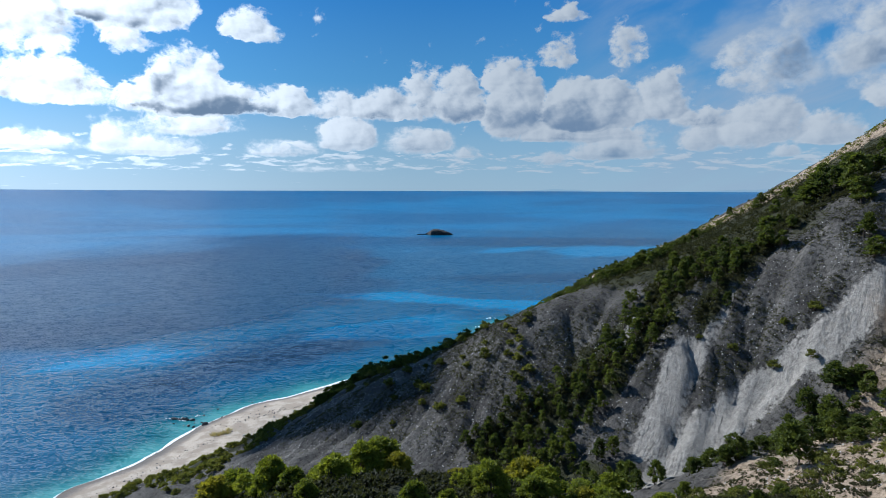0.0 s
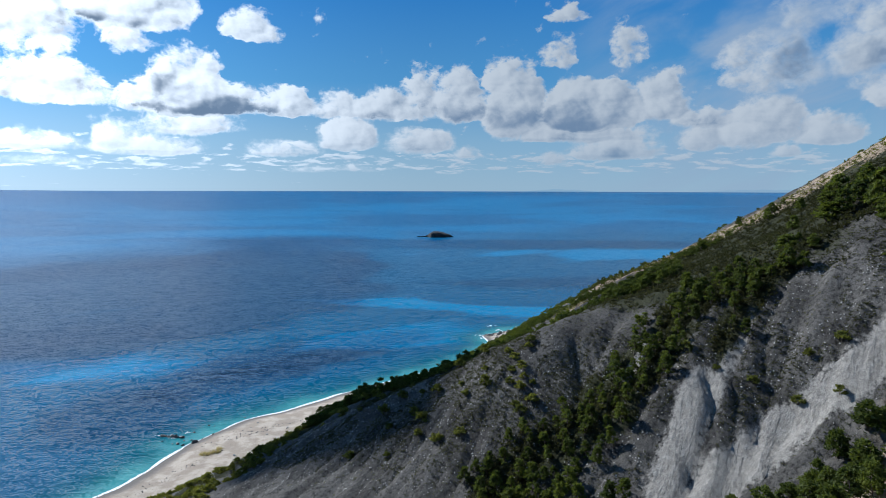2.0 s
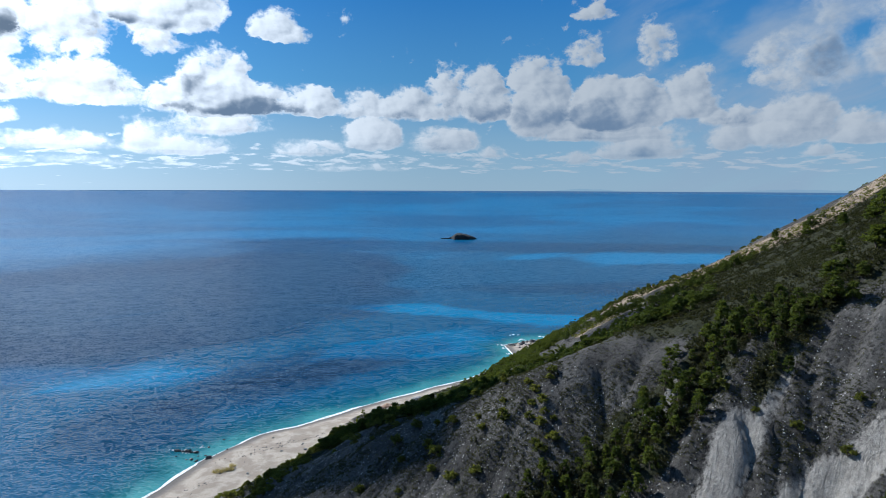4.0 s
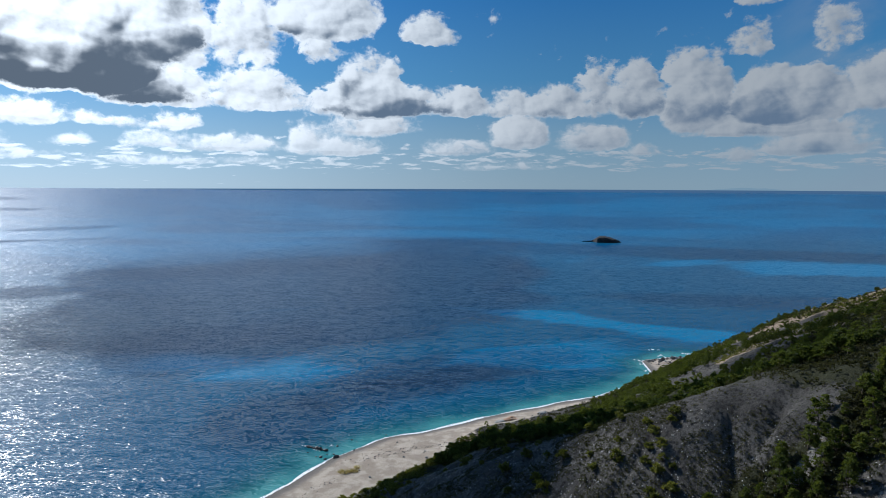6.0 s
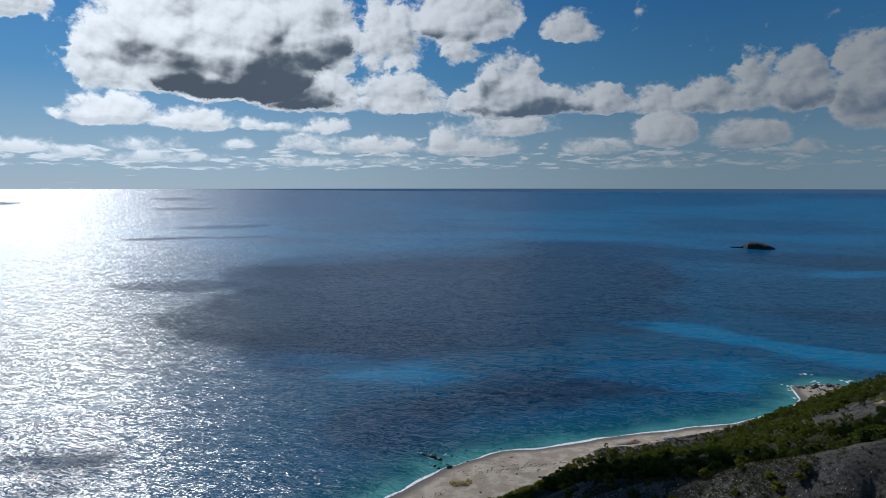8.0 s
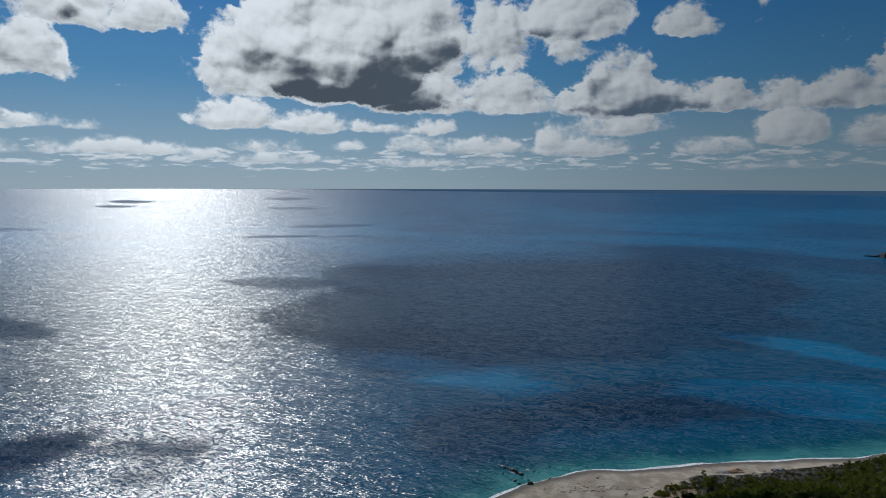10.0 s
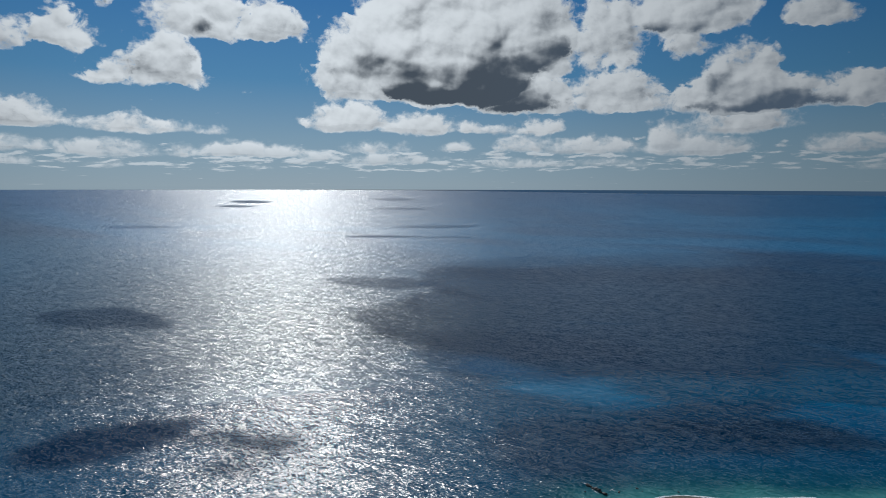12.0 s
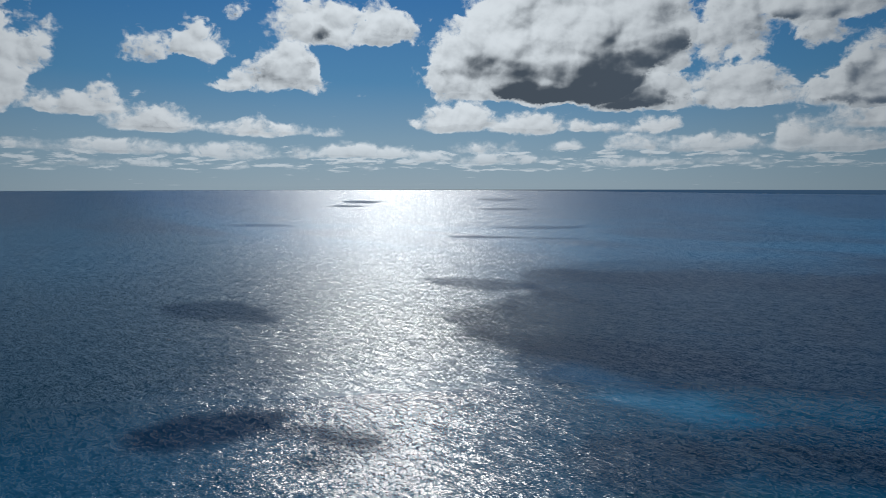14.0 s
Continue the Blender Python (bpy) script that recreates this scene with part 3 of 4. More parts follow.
def fill(me, co, faces):
    """Fill a mesh with places and faces that all have as many corners."""
    n = faces.shape[1]
    me.vertices.add(len(co))
    me.vertices.foreach_set("co", np.asarray(co, np.float32).ravel())
    me.loops.add(faces.size)
    me.loops.foreach_set("vertex_index", faces.astype(np.int32).ravel())
    me.polygons.add(len(faces))
    me.polygons.foreach_set("loop_start", np.arange(0, faces.size, n, dtype=np.int32))
    me.polygons.foreach_set("loop_total", np.full(len(faces), n, dtype=np.int32))
    me.update(calc_edges=True)


def carry(ob, name, values):
    at = ob.data.attributes.new(name, "FLOAT", "POINT")
    at.data.foreach_set("value", np.asarray(values, np.float32).ravel())


def build_sea():
    # rings round the bay; the far rings climb a little, so that the sheet meets the horizon
    rings = np.r_[0, np.geomspace(60, 4800, 90)]
    turns = np.radians(np.linspace(-180, 180, 241))
    r, a = np.meshgrid(rings, turns, indexing="ij")
    x, y = 20 - r * np.sin(a), 50 + r * np.cos(a)
    rim = np.interp(np.degrees(a), [-180, -40, 0, 20, 30, 40, 50, 60, 100, 180], [117, 117, 118, 121, 125, 134, 143, 147, 148, 117])
    z = rim * np.clip((r - 2500) / 2300, 0, 1) ** 1.6
    ob = sheet("water", x, y, z, WATER)
    carry(ob, "offshore", -inland(x.ravel(), y.ravel()))
    return tagged(ob, "deep blue sea, turquoise along the beach, lightly rippled", "sea", kind="structure")


def near_line(x, y, points):
    """Distance from a broken line."""
    best = np.full(np.shape(x), 1e9)
    pts = np.array(points, float)
    if len(pts) == 1:
        return np.hypot(x - pts[0, 0], y - pts[0, 1])
    for (x0, y0), (x1, y1) in zip(pts[:-1], pts[1:]):
        dx, dy = x1 - x0, y1 - y0
        s = np.clip(((x - x0) * dx + (y - y0) * dy) / (dx * dx + dy * dy), 0, 1)
        best = np.minimum(best, np.hypot(x - x0 - s * dx, y - y0 - s * dy))
    return best


def band(x, y, points, reach, ragged=0.5):
    """1 on the line, 0 beyond its reach, with a ragged edge."""
    d = near_line(x, y, points) + ragged * reach * layers(x, y, max(reach, 6), 3, 33)
    return np.clip(1.5 - d / reach, 0, 1)


SLIPS = [([(78, 195), (72, 190), (66, 184), (59, 177)], 5.0, 0.85), ([(142, 186), (128, 182), (114, 179), (104, 179), (94, 180), (81, 176), (66, 172), (52, 161)], 5.2, 1),
         ([(138, 214), (124, 206), (111, 198)], 6, 0.25), ([(97, 209), (91, 202), (83, 197)], 2.6, 0.6), ([(95, 207), (87, 199)], 2, 0.5), ([(69, 219), (59, 211)], 2, 0.9), ([(82, 437), (93, 439)], 2.5, 0.6), ([(103, 413), (119, 411)], 2.5, 0.6), ([(136, 405), (148, 410)], 2.5, 0.6), ([(100, 300), (75, 275)], 3, 0.6)]
SCRUB_BELTS = [([(88, 204), (98, 212), (112, 219)], 5),
          ([(16, 198), (33, 202), (56, 205), (68, 212), (80, 223), (96, 226)], 7),
          ([(100, 246), (114, 256), (128, 262), (150, 300)], 22),
          ([(125, 250), (160, 258), (195, 300), (212, 335)], 24),
          ([(80, 262), (100, 330), (150, 385), (188, 372), (212, 345)], 32),
          ([(-20, 310), (10, 290), (34, 284), (56, 275), (80, 262)], 11),
          ([(-60, 420), (-20, 430), (20, 470), (60, 520), (60, 590)], 34),
          ([(-40, 380), (30, 346), (64, 336), (110, 340), (128, 337), (154, 339)], 30),
          ([(100, 496), (140, 440), (170, 400), (210, 400)], 20)]
SCRUB_PATCHES = [([(-75, 310), (-60, 345), (-85, 380)], 14),
          ([(-115, 275), (-95, 295), (-80, 320)], 10),
          ([(-70, 60), (-20, 55), (0, 52), (16, 58)], 16),
          ([(49, 214), (64, 217)], 5),
          ([(20, 186), (40, 176), (52, 168)], 5)]
SCRUBS = SCRUB_BELTS + SCRUB_PATCHES


def erode(z, step, rounds=14, bite=0.1):
    """Rain cuts gullies: water gathers downhill, and cuts where much of it runs steeply."""
    ny, nx = z.shape
    start = z.copy()
    cells = np.arange(ny * nx).reshape(ny, nx)
    wander = np.random.default_rng(4)
    for _ in range(rounds):
        best, to = np.zeros(z.shape), cells.copy()
        for dy in (-1, 0, 1):
            for dx in (-1, 0, 1):
                if dx or dy:
                    ys, yd = slice(max(dy, 0), ny + min(dy, 0)), slice(max(-dy, 0), ny + min(-dy, 0))
                    xs, xd = slice(max(dx, 0), nx + min(dx, 0)), slice(max(-dx, 0), nx + min(-dx, 0))
                    fall = (z[yd, xd] - z[ys, xs]) / (step * math.hypot(dx, dy)) * wander.uniform(0.45, 1.0, z[yd, xd].shape)
                    more = fall > best[yd, xd]
                    best[yd, xd] = np.where(more, fall, best[yd, xd])
                    to[yd, xd] = np.where(more, cells[ys, xs], to[yd, xd])
        water, down = [1.0] * (nx * ny), to.ravel().tolist()
        for i in np.argsort(-z, axis=None).tolist():
            if down[i] != i:
                water[down[i]] += water[i]
        flow = np.minimum(np.array(water).reshape(ny, nx), 900)
        z = z - np.minimum(bite * flow ** 0.45 * np.minimum(best, 1.2), 0.5)
        soft = z.copy()
        soft[1:-1, 1:-1] = 0.80 * z[1:-1, 1:-1] + 0.05 * (z[:-2, 1:-1] + z[2:, 1:-1] + z[1:-1, :-2] + z[1:-1, 2:])
        z = soft
    # keep the large forms where they were
    lost = start - z
    for _ in range(2):
        for axis in (0, 1):
            k = 17
            pad = [(k, k) if a == axis else (0, 0) for a in (0, 1)]
            sums = np.cumsum(np.pad(lost, pad, mode="edge"), axis=axis)
            n = lost.shape[axis]
            hi, lo = np.arange(2 * k, 2 * k + n), np.arange(0, n)
            lost = (np.take(sums, hi, axis) - np.take(sums, lo, axis)) / (2 * k)
    return z + lost


STEP = 1.6
AXIS_X = np.r_[-900, -700, -520, -400, -300, -250, -220, np.arange(-200, 320, STEP), 330, 350, 380, 420, 480, 560, 680, 850, 1100]
AXIS_Y = np.r_[-900, -600, -400, -280, -200, -140, -90, -50, -20, 0, 10, np.arange(20, 720, STEP), 730, 750, 780, 830, 900, 1000, 1200]


def build_land():
    gx, gy = np.meshgrid(AXIS_X, AXIS_Y)
    gz, gd = bare_height(gx, gy)
    high = np.clip((gz - 4) / 10, 0, 1)
    gz = gz + high * (2.6 * layers(gx, gy, 30, 5, 5, 0.55) + 1.6 * (0.35 - np.abs(layers(gx, gy, 17, 4, 15))))
    ix = slice(7, 7 + len(np.arange(-200, 320, STEP)))
    iy = slice(11, 11 + len(np.arange(20, 720, STEP)))
    cut = erode(gz[iy, ix], STEP)
    rough = 1.1 * layers(gx[iy, ix], gy[iy, ix], 6, 3, 25, 0.6)
    gz[iy, ix] = np.where(gz[iy, ix] > 4, cut + rough * high[iy, ix], gz[iy, ix] + 0.25 * layers(gx[iy, ix], gy[iy, ix], 9, 3, 45) * (gd[iy, ix] > 3))
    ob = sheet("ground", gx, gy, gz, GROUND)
    pale = np.max([band(gx, gy, p, r) * k for p, r, k in SLIPS], axis=0)
    scrub = np.max([band(gx, gy, p, r, 0.8) for p, r in SCRUBS], axis=0) * (1 - 0.9 * np.clip(pale * 2 - 0.6, 0, 1)) * high
    soil = np.clip(band(gx, gy, [(78, 404), (110, 394), (128, 378)], 9) + band(gx, gy, [(-110, 330), (-80, 360), (-75, 420)], 14) + band(gx, gy, [(40, 70), (60, 100), (110, 120), (140, 140)], 36) + band(gx, gy, [(85, 552), (122, 480), (160, 425), (205, 398), (235, 388), (270, 395), (320, 410)], 28), 0, 1)
    scrub = scrub * (1 - 0.7 * soil * (gy > 380))
    carry(ob, "pale", pale)
    carry(ob, "scrub", scrub)
    carry(ob, "soil", soil)
    carry(ob, "inland", gd)
    tagged(ob, "steep grey marl slope with gullies above a pale shingle beach", "hillside", kind="structure")
    return gz, scrub, pale


build_sea()
LAND, SCRUB_COVER, PALE_COVER = build_land()


def sample(grid, x, y):
    i = np.clip(np.searchsorted(AXIS_X, x) - 1, 0, len(AXIS_X) - 2)
    j = np.clip(np.searchsorted(AXIS_Y, y) - 1, 0, len(AXIS_Y) - 2)
    u, v = (x - AXIS_X[i]) / (AXIS_X[i + 1] - AXIS_X[i]), (y - AXIS_Y[j]) / (AXIS_Y[j + 1] - AXIS_Y[j])
    return (grid[j, i] * (1 - u) + grid[j, i + 1] * u) * (1 - v) + (grid[j + 1, i] * (1 - u) + grid[j + 1, i + 1] * u) * v


def ground_at(x, y):
    return float(sample(LAND, np.array([x]), np.array([y]))[0])

# ---- clouds overhead, between the sun and the bay ----
def build_cloud(x, y, long, deep, turn, away, share, seed, label):
    """A flat-based heap of vapour whose shadow falls at (x, y)."""
    rng = np.random.default_rng(seed)
    rings, spokes = 9, 360
    co, faces = [], []
    a = np.linspace(0, 2 * np.pi, spokes, endpoint=False)
    wave = sum(rng.uniform(0.5, 1) / k ** 0.8 * np.cos(k * a + rng.uniform(0, 6.28)) for k in (2, 3, 4, 5, 7, 9, 13, 17, 23, 31, 43)) * 0.2
    wave = wave + 0.22 * layers(np.cos(a) * 7 + seed * 3.1, np.sin(a) * 7, 1.6, 6, seed, 0.62)
    for k in range(rings):
        f = k / (rings - 1) * math.pi
        r = math.sin(f) ** 0.6 * (1 + wave) if 0 < k < rings - 1 else np.full(spokes, 0.02)
        lump = 1 + 0.16 * layers(np.cos(a) * 3 + seed, np.sin(a) * 3 + k, 1.0, 3, seed)
        h = -math.cos(f)
        co.append(np.stack([r * lump * long * np.cos(a), r * lump * deep * np.sin(a), (h * 0.28 if h < 0 else h) * 0.45 * deep * lump], -1))
    co = np.concatenate(co)
    for k in range(rings - 1):
        for i in range(spokes):
            j = (i + 1) % spokes
            faces.append((k * spokes + i, k * spokes + j, (k + 1) * spokes + j, (k + 1) * spokes + i))
    me = bpy.data.meshes.new("cloud")
    fill(me, co, np.array(faces))
    me.polygons.foreach_set("use_smooth", np.ones(len(me.polygons), dtype=bool))
    me.materials.append(VAPOUR[share])
    ob = new("cloud", me)
    ob.matrix_world = Matrix.Translation(Vector((x, y, 0)) + SUN_WAY * away) @ Matrix.Rotation(radians(turn), 4, "Z")
    return tagged(ob, label, "cloud", "clouds over the bay", "structure")


for k, (x, y, long, deep, turn, away, share) in enumerate([
        (-515, 1040, 480, 345, 65, 2600, 0.4), (-420, 640, 120, 60, 25, 2600, 0.3), (-900, 800, 120, 50, 30, 2600, 0.45), (-650, 1480, 560, 240, 60, 4600, 0.2),
        (-1740, 1440, 130, 40, 51, 4600, 0.6), (-1960, 1920, 190, 60, 57, 4600, 0.3), (-1560, 1600, 90, 34, 50, 4600, 0.3), (-2720, 2350, 150, 50, 45, 4600, 0.3), (-3500, 1830, 130, 60, 45, 4600, 0.6),
        (-3120, 2640, 140, 60, 45, 4600, 0.3), (-3340, 1660, 90, 45, 50, 4600, 0.6), (-2700, 940, 140, 50, 61, 4600, 0.3), (-910, 325, 105, 50, 20, 2200, 0.6),
        (-448, 205, 58, 32, 75, 1800, 0.75), (-366, 284, 30, 14, 40, 1800, 0.6), (-345, 250, 18, 10, 40, 1800, 0.45), (-405, 262, 24, 12, 60, 1800, 0.45),
        (36, 246, 105, 45, -20, 1500, 0.9), (128, 236, 76, 32, 14, 1500, 0.75), (195, 290, 65, 42, 40, 1500, 0.45), (20, 1750, 700, 160, 0, 4600, 0.3), (260, 1050, 260, 60, 5, 4600, 0.3)]):
    build_cloud(x, y, long, deep, turn, away, share, 40 + k, "white fair-weather cloud with a flat base, drifting over the bay")

# ---- plants ----
def part(name, me, mat, parent, label=""):
    ob = new(name, me)
    me.materials.clear()
    me.materials.append(mat)
    ob.parent = parent
    return tagged(ob, label)


def tufts(rng, centres, radii, count, size, flat=0.8):
    """Small pointed sprays of leaves round each clump."""
    n = len(centres)
    way = rng.normal(size=(n * count, 3))
    way[:, 2] = np.abs(way[:, 2]) * 0.9 + way[:, 2] * 0.1
    way /= np.linalg.norm(way, axis=1)[:, None]
    at = np.repeat(centres, count, 0) + way * np.repeat(radii, count)[:, None] * rng.uniform(0.55, 1.05, (n * count, 1)) * [1, 1, flat]
    side = np.cross(way, rng.normal(size=way.shape))
    side /= np.linalg.norm(side, axis=1)[:, None] + 1e-9
    tip = way * 0.75 + rng.normal(size=way.shape) * 0.5
    s = size * rng.uniform(0.6, 1.3, (n * count, 1))
    co = np.stack([at - side * s * 0.5, at + side * s * 0.5, at + tip * s], 1).reshape(-1, 3)
    return co, np.arange(len(co)).reshape(-1, 3)


OCTA = np.array([(1, 0, 0), (0, 1, 0), (-1, 0, 0), (0, -1, 0), (0, 0, 1), (0, 0, -1)], float)
OCTA_F = np.array([(0, 1, 4), (1, 2, 4), (2, 3, 4), (3, 0, 4), (1, 0, 5), (2, 1, 5), (3, 2, 5), (0, 3, 5)])


def cores(rng, centres, radii, share):
    co = (OCTA[None] * rng.uniform(0.75, 1.15, (len(centres), 6, 1)) * radii[:, None, None] * share + centres[:, None]).reshape(-1, 3)
    faces = (OCTA_F[None] + 6 * np.arange(len(centres))[:, None, None]).reshape(-1, 3)
    return co, faces


def joined(*pieces):
    co, faces, n = [], [], 0
    for c, f in pieces:
        co.append(c), faces.append(f + n)
        n += len(c)
    return np.concatenate(co), np.concatenate(faces)


def crown_shape(rng, high, wide, clumps, kind):
    """Where the clumps of a crown sit: tiers that thin out upwards."""
    h = rng.uniform(0, 1, clumps) ** 0.85
    if kind == "pine":
        reach = wide * (1 - 0.72 * h ** 1.5) * rng.uniform(0.35, 1.0, clumps) ** 0.5
        z = high * (0.2 + 0.76 * h)
    else:
        reach = wide * np.sqrt(np.clip(1 - (h * 1.0) ** 2.2, 0, 1)) * rng.uniform(0.4, 1.0, clumps) ** 0.5
        z = high * (0.12 + 0.78 * h)
    a = np.arange(clumps) * 2.4 + rng.uniform(0, 1.2, clumps)
    lean = rng.normal(0, 0.08, 2) * high
    c = np.stack([reach * np.cos(a) + lean[0] * h, reach * np.sin(a) + lean[1] * h, z], -1)
    return c, wide * rng.uniform(0.24, 0.46, clumps) * (1 - 0.35 * h)


def limb(rng, a, b, r0, r1, sides=6, bends=4):
    pts = np.linspace(a, b, bends) + np.r_[np.zeros((1, 3)), rng.normal(0, 0.04, (bends - 2, 3)) * np.linalg.norm(np.subtract(b, a)), np.zeros((1, 3))]
    t = np.linspace(0, 2 * np.pi, sides, endpoint=False)
    co = np.concatenate([p + r * np.stack([np.cos(t), np.sin(t), 0 * t], -1) for p, r in zip(pts, np.linspace(r0, r1, bends))])
    f = []
    for k in range(bends - 1):
        for i in range(sides):
            j = (i + 1) % sides
            q = (k * sides + i, k * sides + j, (k + 1) * sides + j, (k + 1) * sides + i)
            f += [(q[0], q[1], q[2]), (q[0], q[2], q[3])]
    return co, np.array(f)


def plant_meshes(seed, high, wide, clumps, count, size, kind):
    rng = np.random.default_rng(seed)
    c, r = crown_shape(rng, high, wide, clumps, kind)
    crown = bpy.data.meshes.new("crown")
    fill(crown, *joined(tufts(rng, c, r, count, size), cores(rng, c, r, 0.72)))
    wood = bpy.data.meshes.new("trunk")
    if kind == "pine":
        pieces = [limb(rng, (0, 0, -0.8), (0, 0, high * 0.8), high * 0.028, high * 0.008)]
        pieces += [limb(rng, (0, 0, p[2] * 0.8), p, high * 0.009, high * 0.004, 4, 3) for p in c[::4]]
    else:
        pieces = [limb(rng, (0, 0, -0.4), p * [0.8, 0.8, 0.9], 0.05 * wide, 0.02 * wide, 4, 3) for p in c[::5]]
    fill(wood, *joined(*pieces))
    return crown, wood


def plant(name, meshes, mat, x, y, scale, turn, label, category, group):
    crown, wood = meshes
    ob = new(name)
    ob.matrix_world = Matrix.LocRotScale((x, y, ground_at(x, y) - 0.15), Euler((0, 0, turn)), (scale, scale, scale * random.uniform(0.9, 1.15)))
    part("crown", crown, mat, ob)
    part("trunk" if name == "pine_tree" else "stem", wood, BARK, ob)
    return tagged(ob, label, category, group)


def strew(seed, points, reach, gap, tries, keep):
    """Places along a line, no closer than a gap."""
    rng = np.random.default_rng(seed)
    pts = np.array(points, float)
    low, high = pts.min(0) - reach, pts.max(0) + reach
    for _ in range(tries):
        x, y = rng.uniform(low, high)
        if near_line(x, y, points) < reach * rng.uniform(0.3, 1.0) and all((x - a) ** 2 + (y - b) ** 2 > gap * gap for a, b, *_ in keep):
            keep.append((x, y, rng.uniform(0, 1), rng.uniform(0, 6.28)))
    return keep


NEAR_PINES = [plant_meshes(60 + k, 7.0, 2.5, 84, 72, 0.29, "shrub") for k in range(5)]
SPUR_SHAPES = [plant_meshes(70 + k, 7.0, 2.2, 40, 42, 0.46, "pine" if k % 2 else "shrub") for k in range(4)]
PINES = [plant_meshes(10 + k, 7.0, 1.9 + 0.25 * (k % 3), 30, 34, 0.46, "pine" if k % 3 else "shrub") for k in range(6)]
FINE_SHRUBS = [plant_meshes(130 + k, 2.0, 1.35, 16, 32, 0.22, "shrub") for k in range(4)]
SHRUBS = [plant_meshes(30 + k, 2.0, 1.35, 16, 22, 0.42, "shrub") for k in range(4)]

# the trees that stand close under the camera's start: place, height and width of the crown
NEAR_A = [(-14.1, 71.5, 5, 4.2), (-10.4, 80, 8.3, 7), (-7.2, 54.4, 4.8, 3.5), (-5.9, 62.1, 6.2, 5.2), (-15.7, 54, 4.5, 3.2), (-27.7, 84.2, 10, 8.4), (-21.5, 57.6, 4.7, 3.9), (-11, 54.1, 3, 2.1), (-14.1, 75.2, 3.5, 2.9), (-12.3, 49.7, 3, 2.5), (-8.3, 73.5, 5.7, 4.8), (-5.1, 64.3, 2.6, 2.1), (1.5, 54.5, 2.5, 1.7), (2.9, 62.4, 4.2, 3.5), (3.9, 46.6, 3.6, 2.9)]
NEAR_B = [(2.3, 74.9, 5.9, 5), (9.9, 75.1, 8, 6.7), (9.2, 56.5, 4.1, 3.1), (18.7, 96.4, 8, 6.8), (18.3, 81.4, 4.6, 3.8), (27.3, 95.8, 7.3, 6.2), (16.5, 54.1, 2.4, 1.6), (15.5, 54.2, 1.9, 1.3), (11.3, 55, 2.2, 1.5), (-2, 40.5, 2.8, 2.2), (0.3, 40.4, 2.4, 1.9), (9.3, 85.3, 5.5, 4.6), (6.2, 40.1, 2.7, 2.2), (-21.9, 54.2, 3.6, 2.8), (-9.8, 44.2, 2.4, 1.9)]
for k, (x, y, tall, wide) in enumerate(NEAR_A + NEAR_B):
    ob = plant("pine_tree", NEAR_PINES[k % 5], LIT_NEAR_PINE if k % 5 else AMBER_PINE, x, y, 1.0, k * 2.1, "bushy bright green pine on the near spur", "tree", "pines on the near spur")
    ob.scale = (wide / 5.2, wide / 5.2, tall / 7.0)

spots = []
strew(8, [(-30, 64), (-12, 58), (4, 56), (20, 62), (30, 72)], 12, 3.8, 320, spots)
for k, (x, y, a, turn) in enumerate(spots[:34]):
    wide = 2.3 + 1.2 * a
    ob = plant("pine_tree", NEAR_PINES[k % 5], AMBER_PINE if k % 9 == 4 else LIT_NEAR_PINE, x, y, 1.0, turn, "low bushy pine on the near spur", "tree", "pines on the near spur")
    ob.scale = (wide / 5.2, wide / 5.2, wide * 1.1 / 7.0)

# pines on the sunlit spur across the ravine, and in the scrub under the skyline: place and crown width
SPUR_PINES = [(106.3, 166.3, 6.9), (107.6, 164.3, 4.6), (112.8, 166, 5.8), (109.9, 159.3, 4.5), (100.4, 157.4, 6.3), (99.9, 144.8, 5.9), (97.8, 164.4, 5.3), (96.4, 157.7, 4.4), (93, 158.9, 5.1), (71.7, 122.7, 6.3), (84.4, 160.5, 4.4), (72.1, 165.6, 5.2), (68.5, 141.4, 5.1), (65.6, 155.8, 4.9), (65.4, 141.1, 3.8), (48.9, 88.1, 3.3), (50.6, 101.9, 3.8), (38.5, 73.3, 2.1), (90.6, 133.7, 3.9), (97.1, 135, 4), (95.3, 149, 6.3), (89.9, 162.2, 5.2), (85.2, 154, 5), (84.6, 139.7, 5.2), (71.5, 131.2, 4.2), (47.6, 120.4, 3.3), (43.7, 68.5, 1.7), (39.5, 59.1, 1.4)]
SKYLINE_PINES = [(194.7, 387.7, 5.5), (187.7, 412.9, 4.1), (120, 232.3, 7.4), (140.8, 236.1, 5.8), (190.4, 320.7, 10.5), (199.9, 316.1, 9.2), (145.5, 223.8, 8.9), (142.6, 215, 7.7), (131.3, 191.2, 5.7), (133.1, 199, 5.1), (106.4, 219.4, 4.3), (100.3, 213.9, 4.6), (111.7, 216.9, 5.2), (136.8, 239.6, 8.7), (147.5, 239.2, 5.9), (114.6, 213.2, 4.3), (161.5, 239.6, 7.1), (86, 231.4, 4.8), (155.1, 390, 5.9), (163.7, 236.9, 6.1), (190.7, 298.2, 7.5), (189.4, 323.7, 7.9), (123.7, 223.6, 3.6), (131.7, 251.3, 4), (183.8, 370.7, 5.8), (191.5, 352.2, 5.1)]
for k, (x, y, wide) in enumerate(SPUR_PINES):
    ob = plant("pine_tree", SPUR_SHAPES[k % 4], SPUR_PINE, x, y, 1.0, k * 1.7, "pine on the pale sunlit spur, sunlight put into its bright green", "tree", "pines on the spur")
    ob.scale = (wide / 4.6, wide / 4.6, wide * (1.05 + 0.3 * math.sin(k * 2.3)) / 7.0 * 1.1)
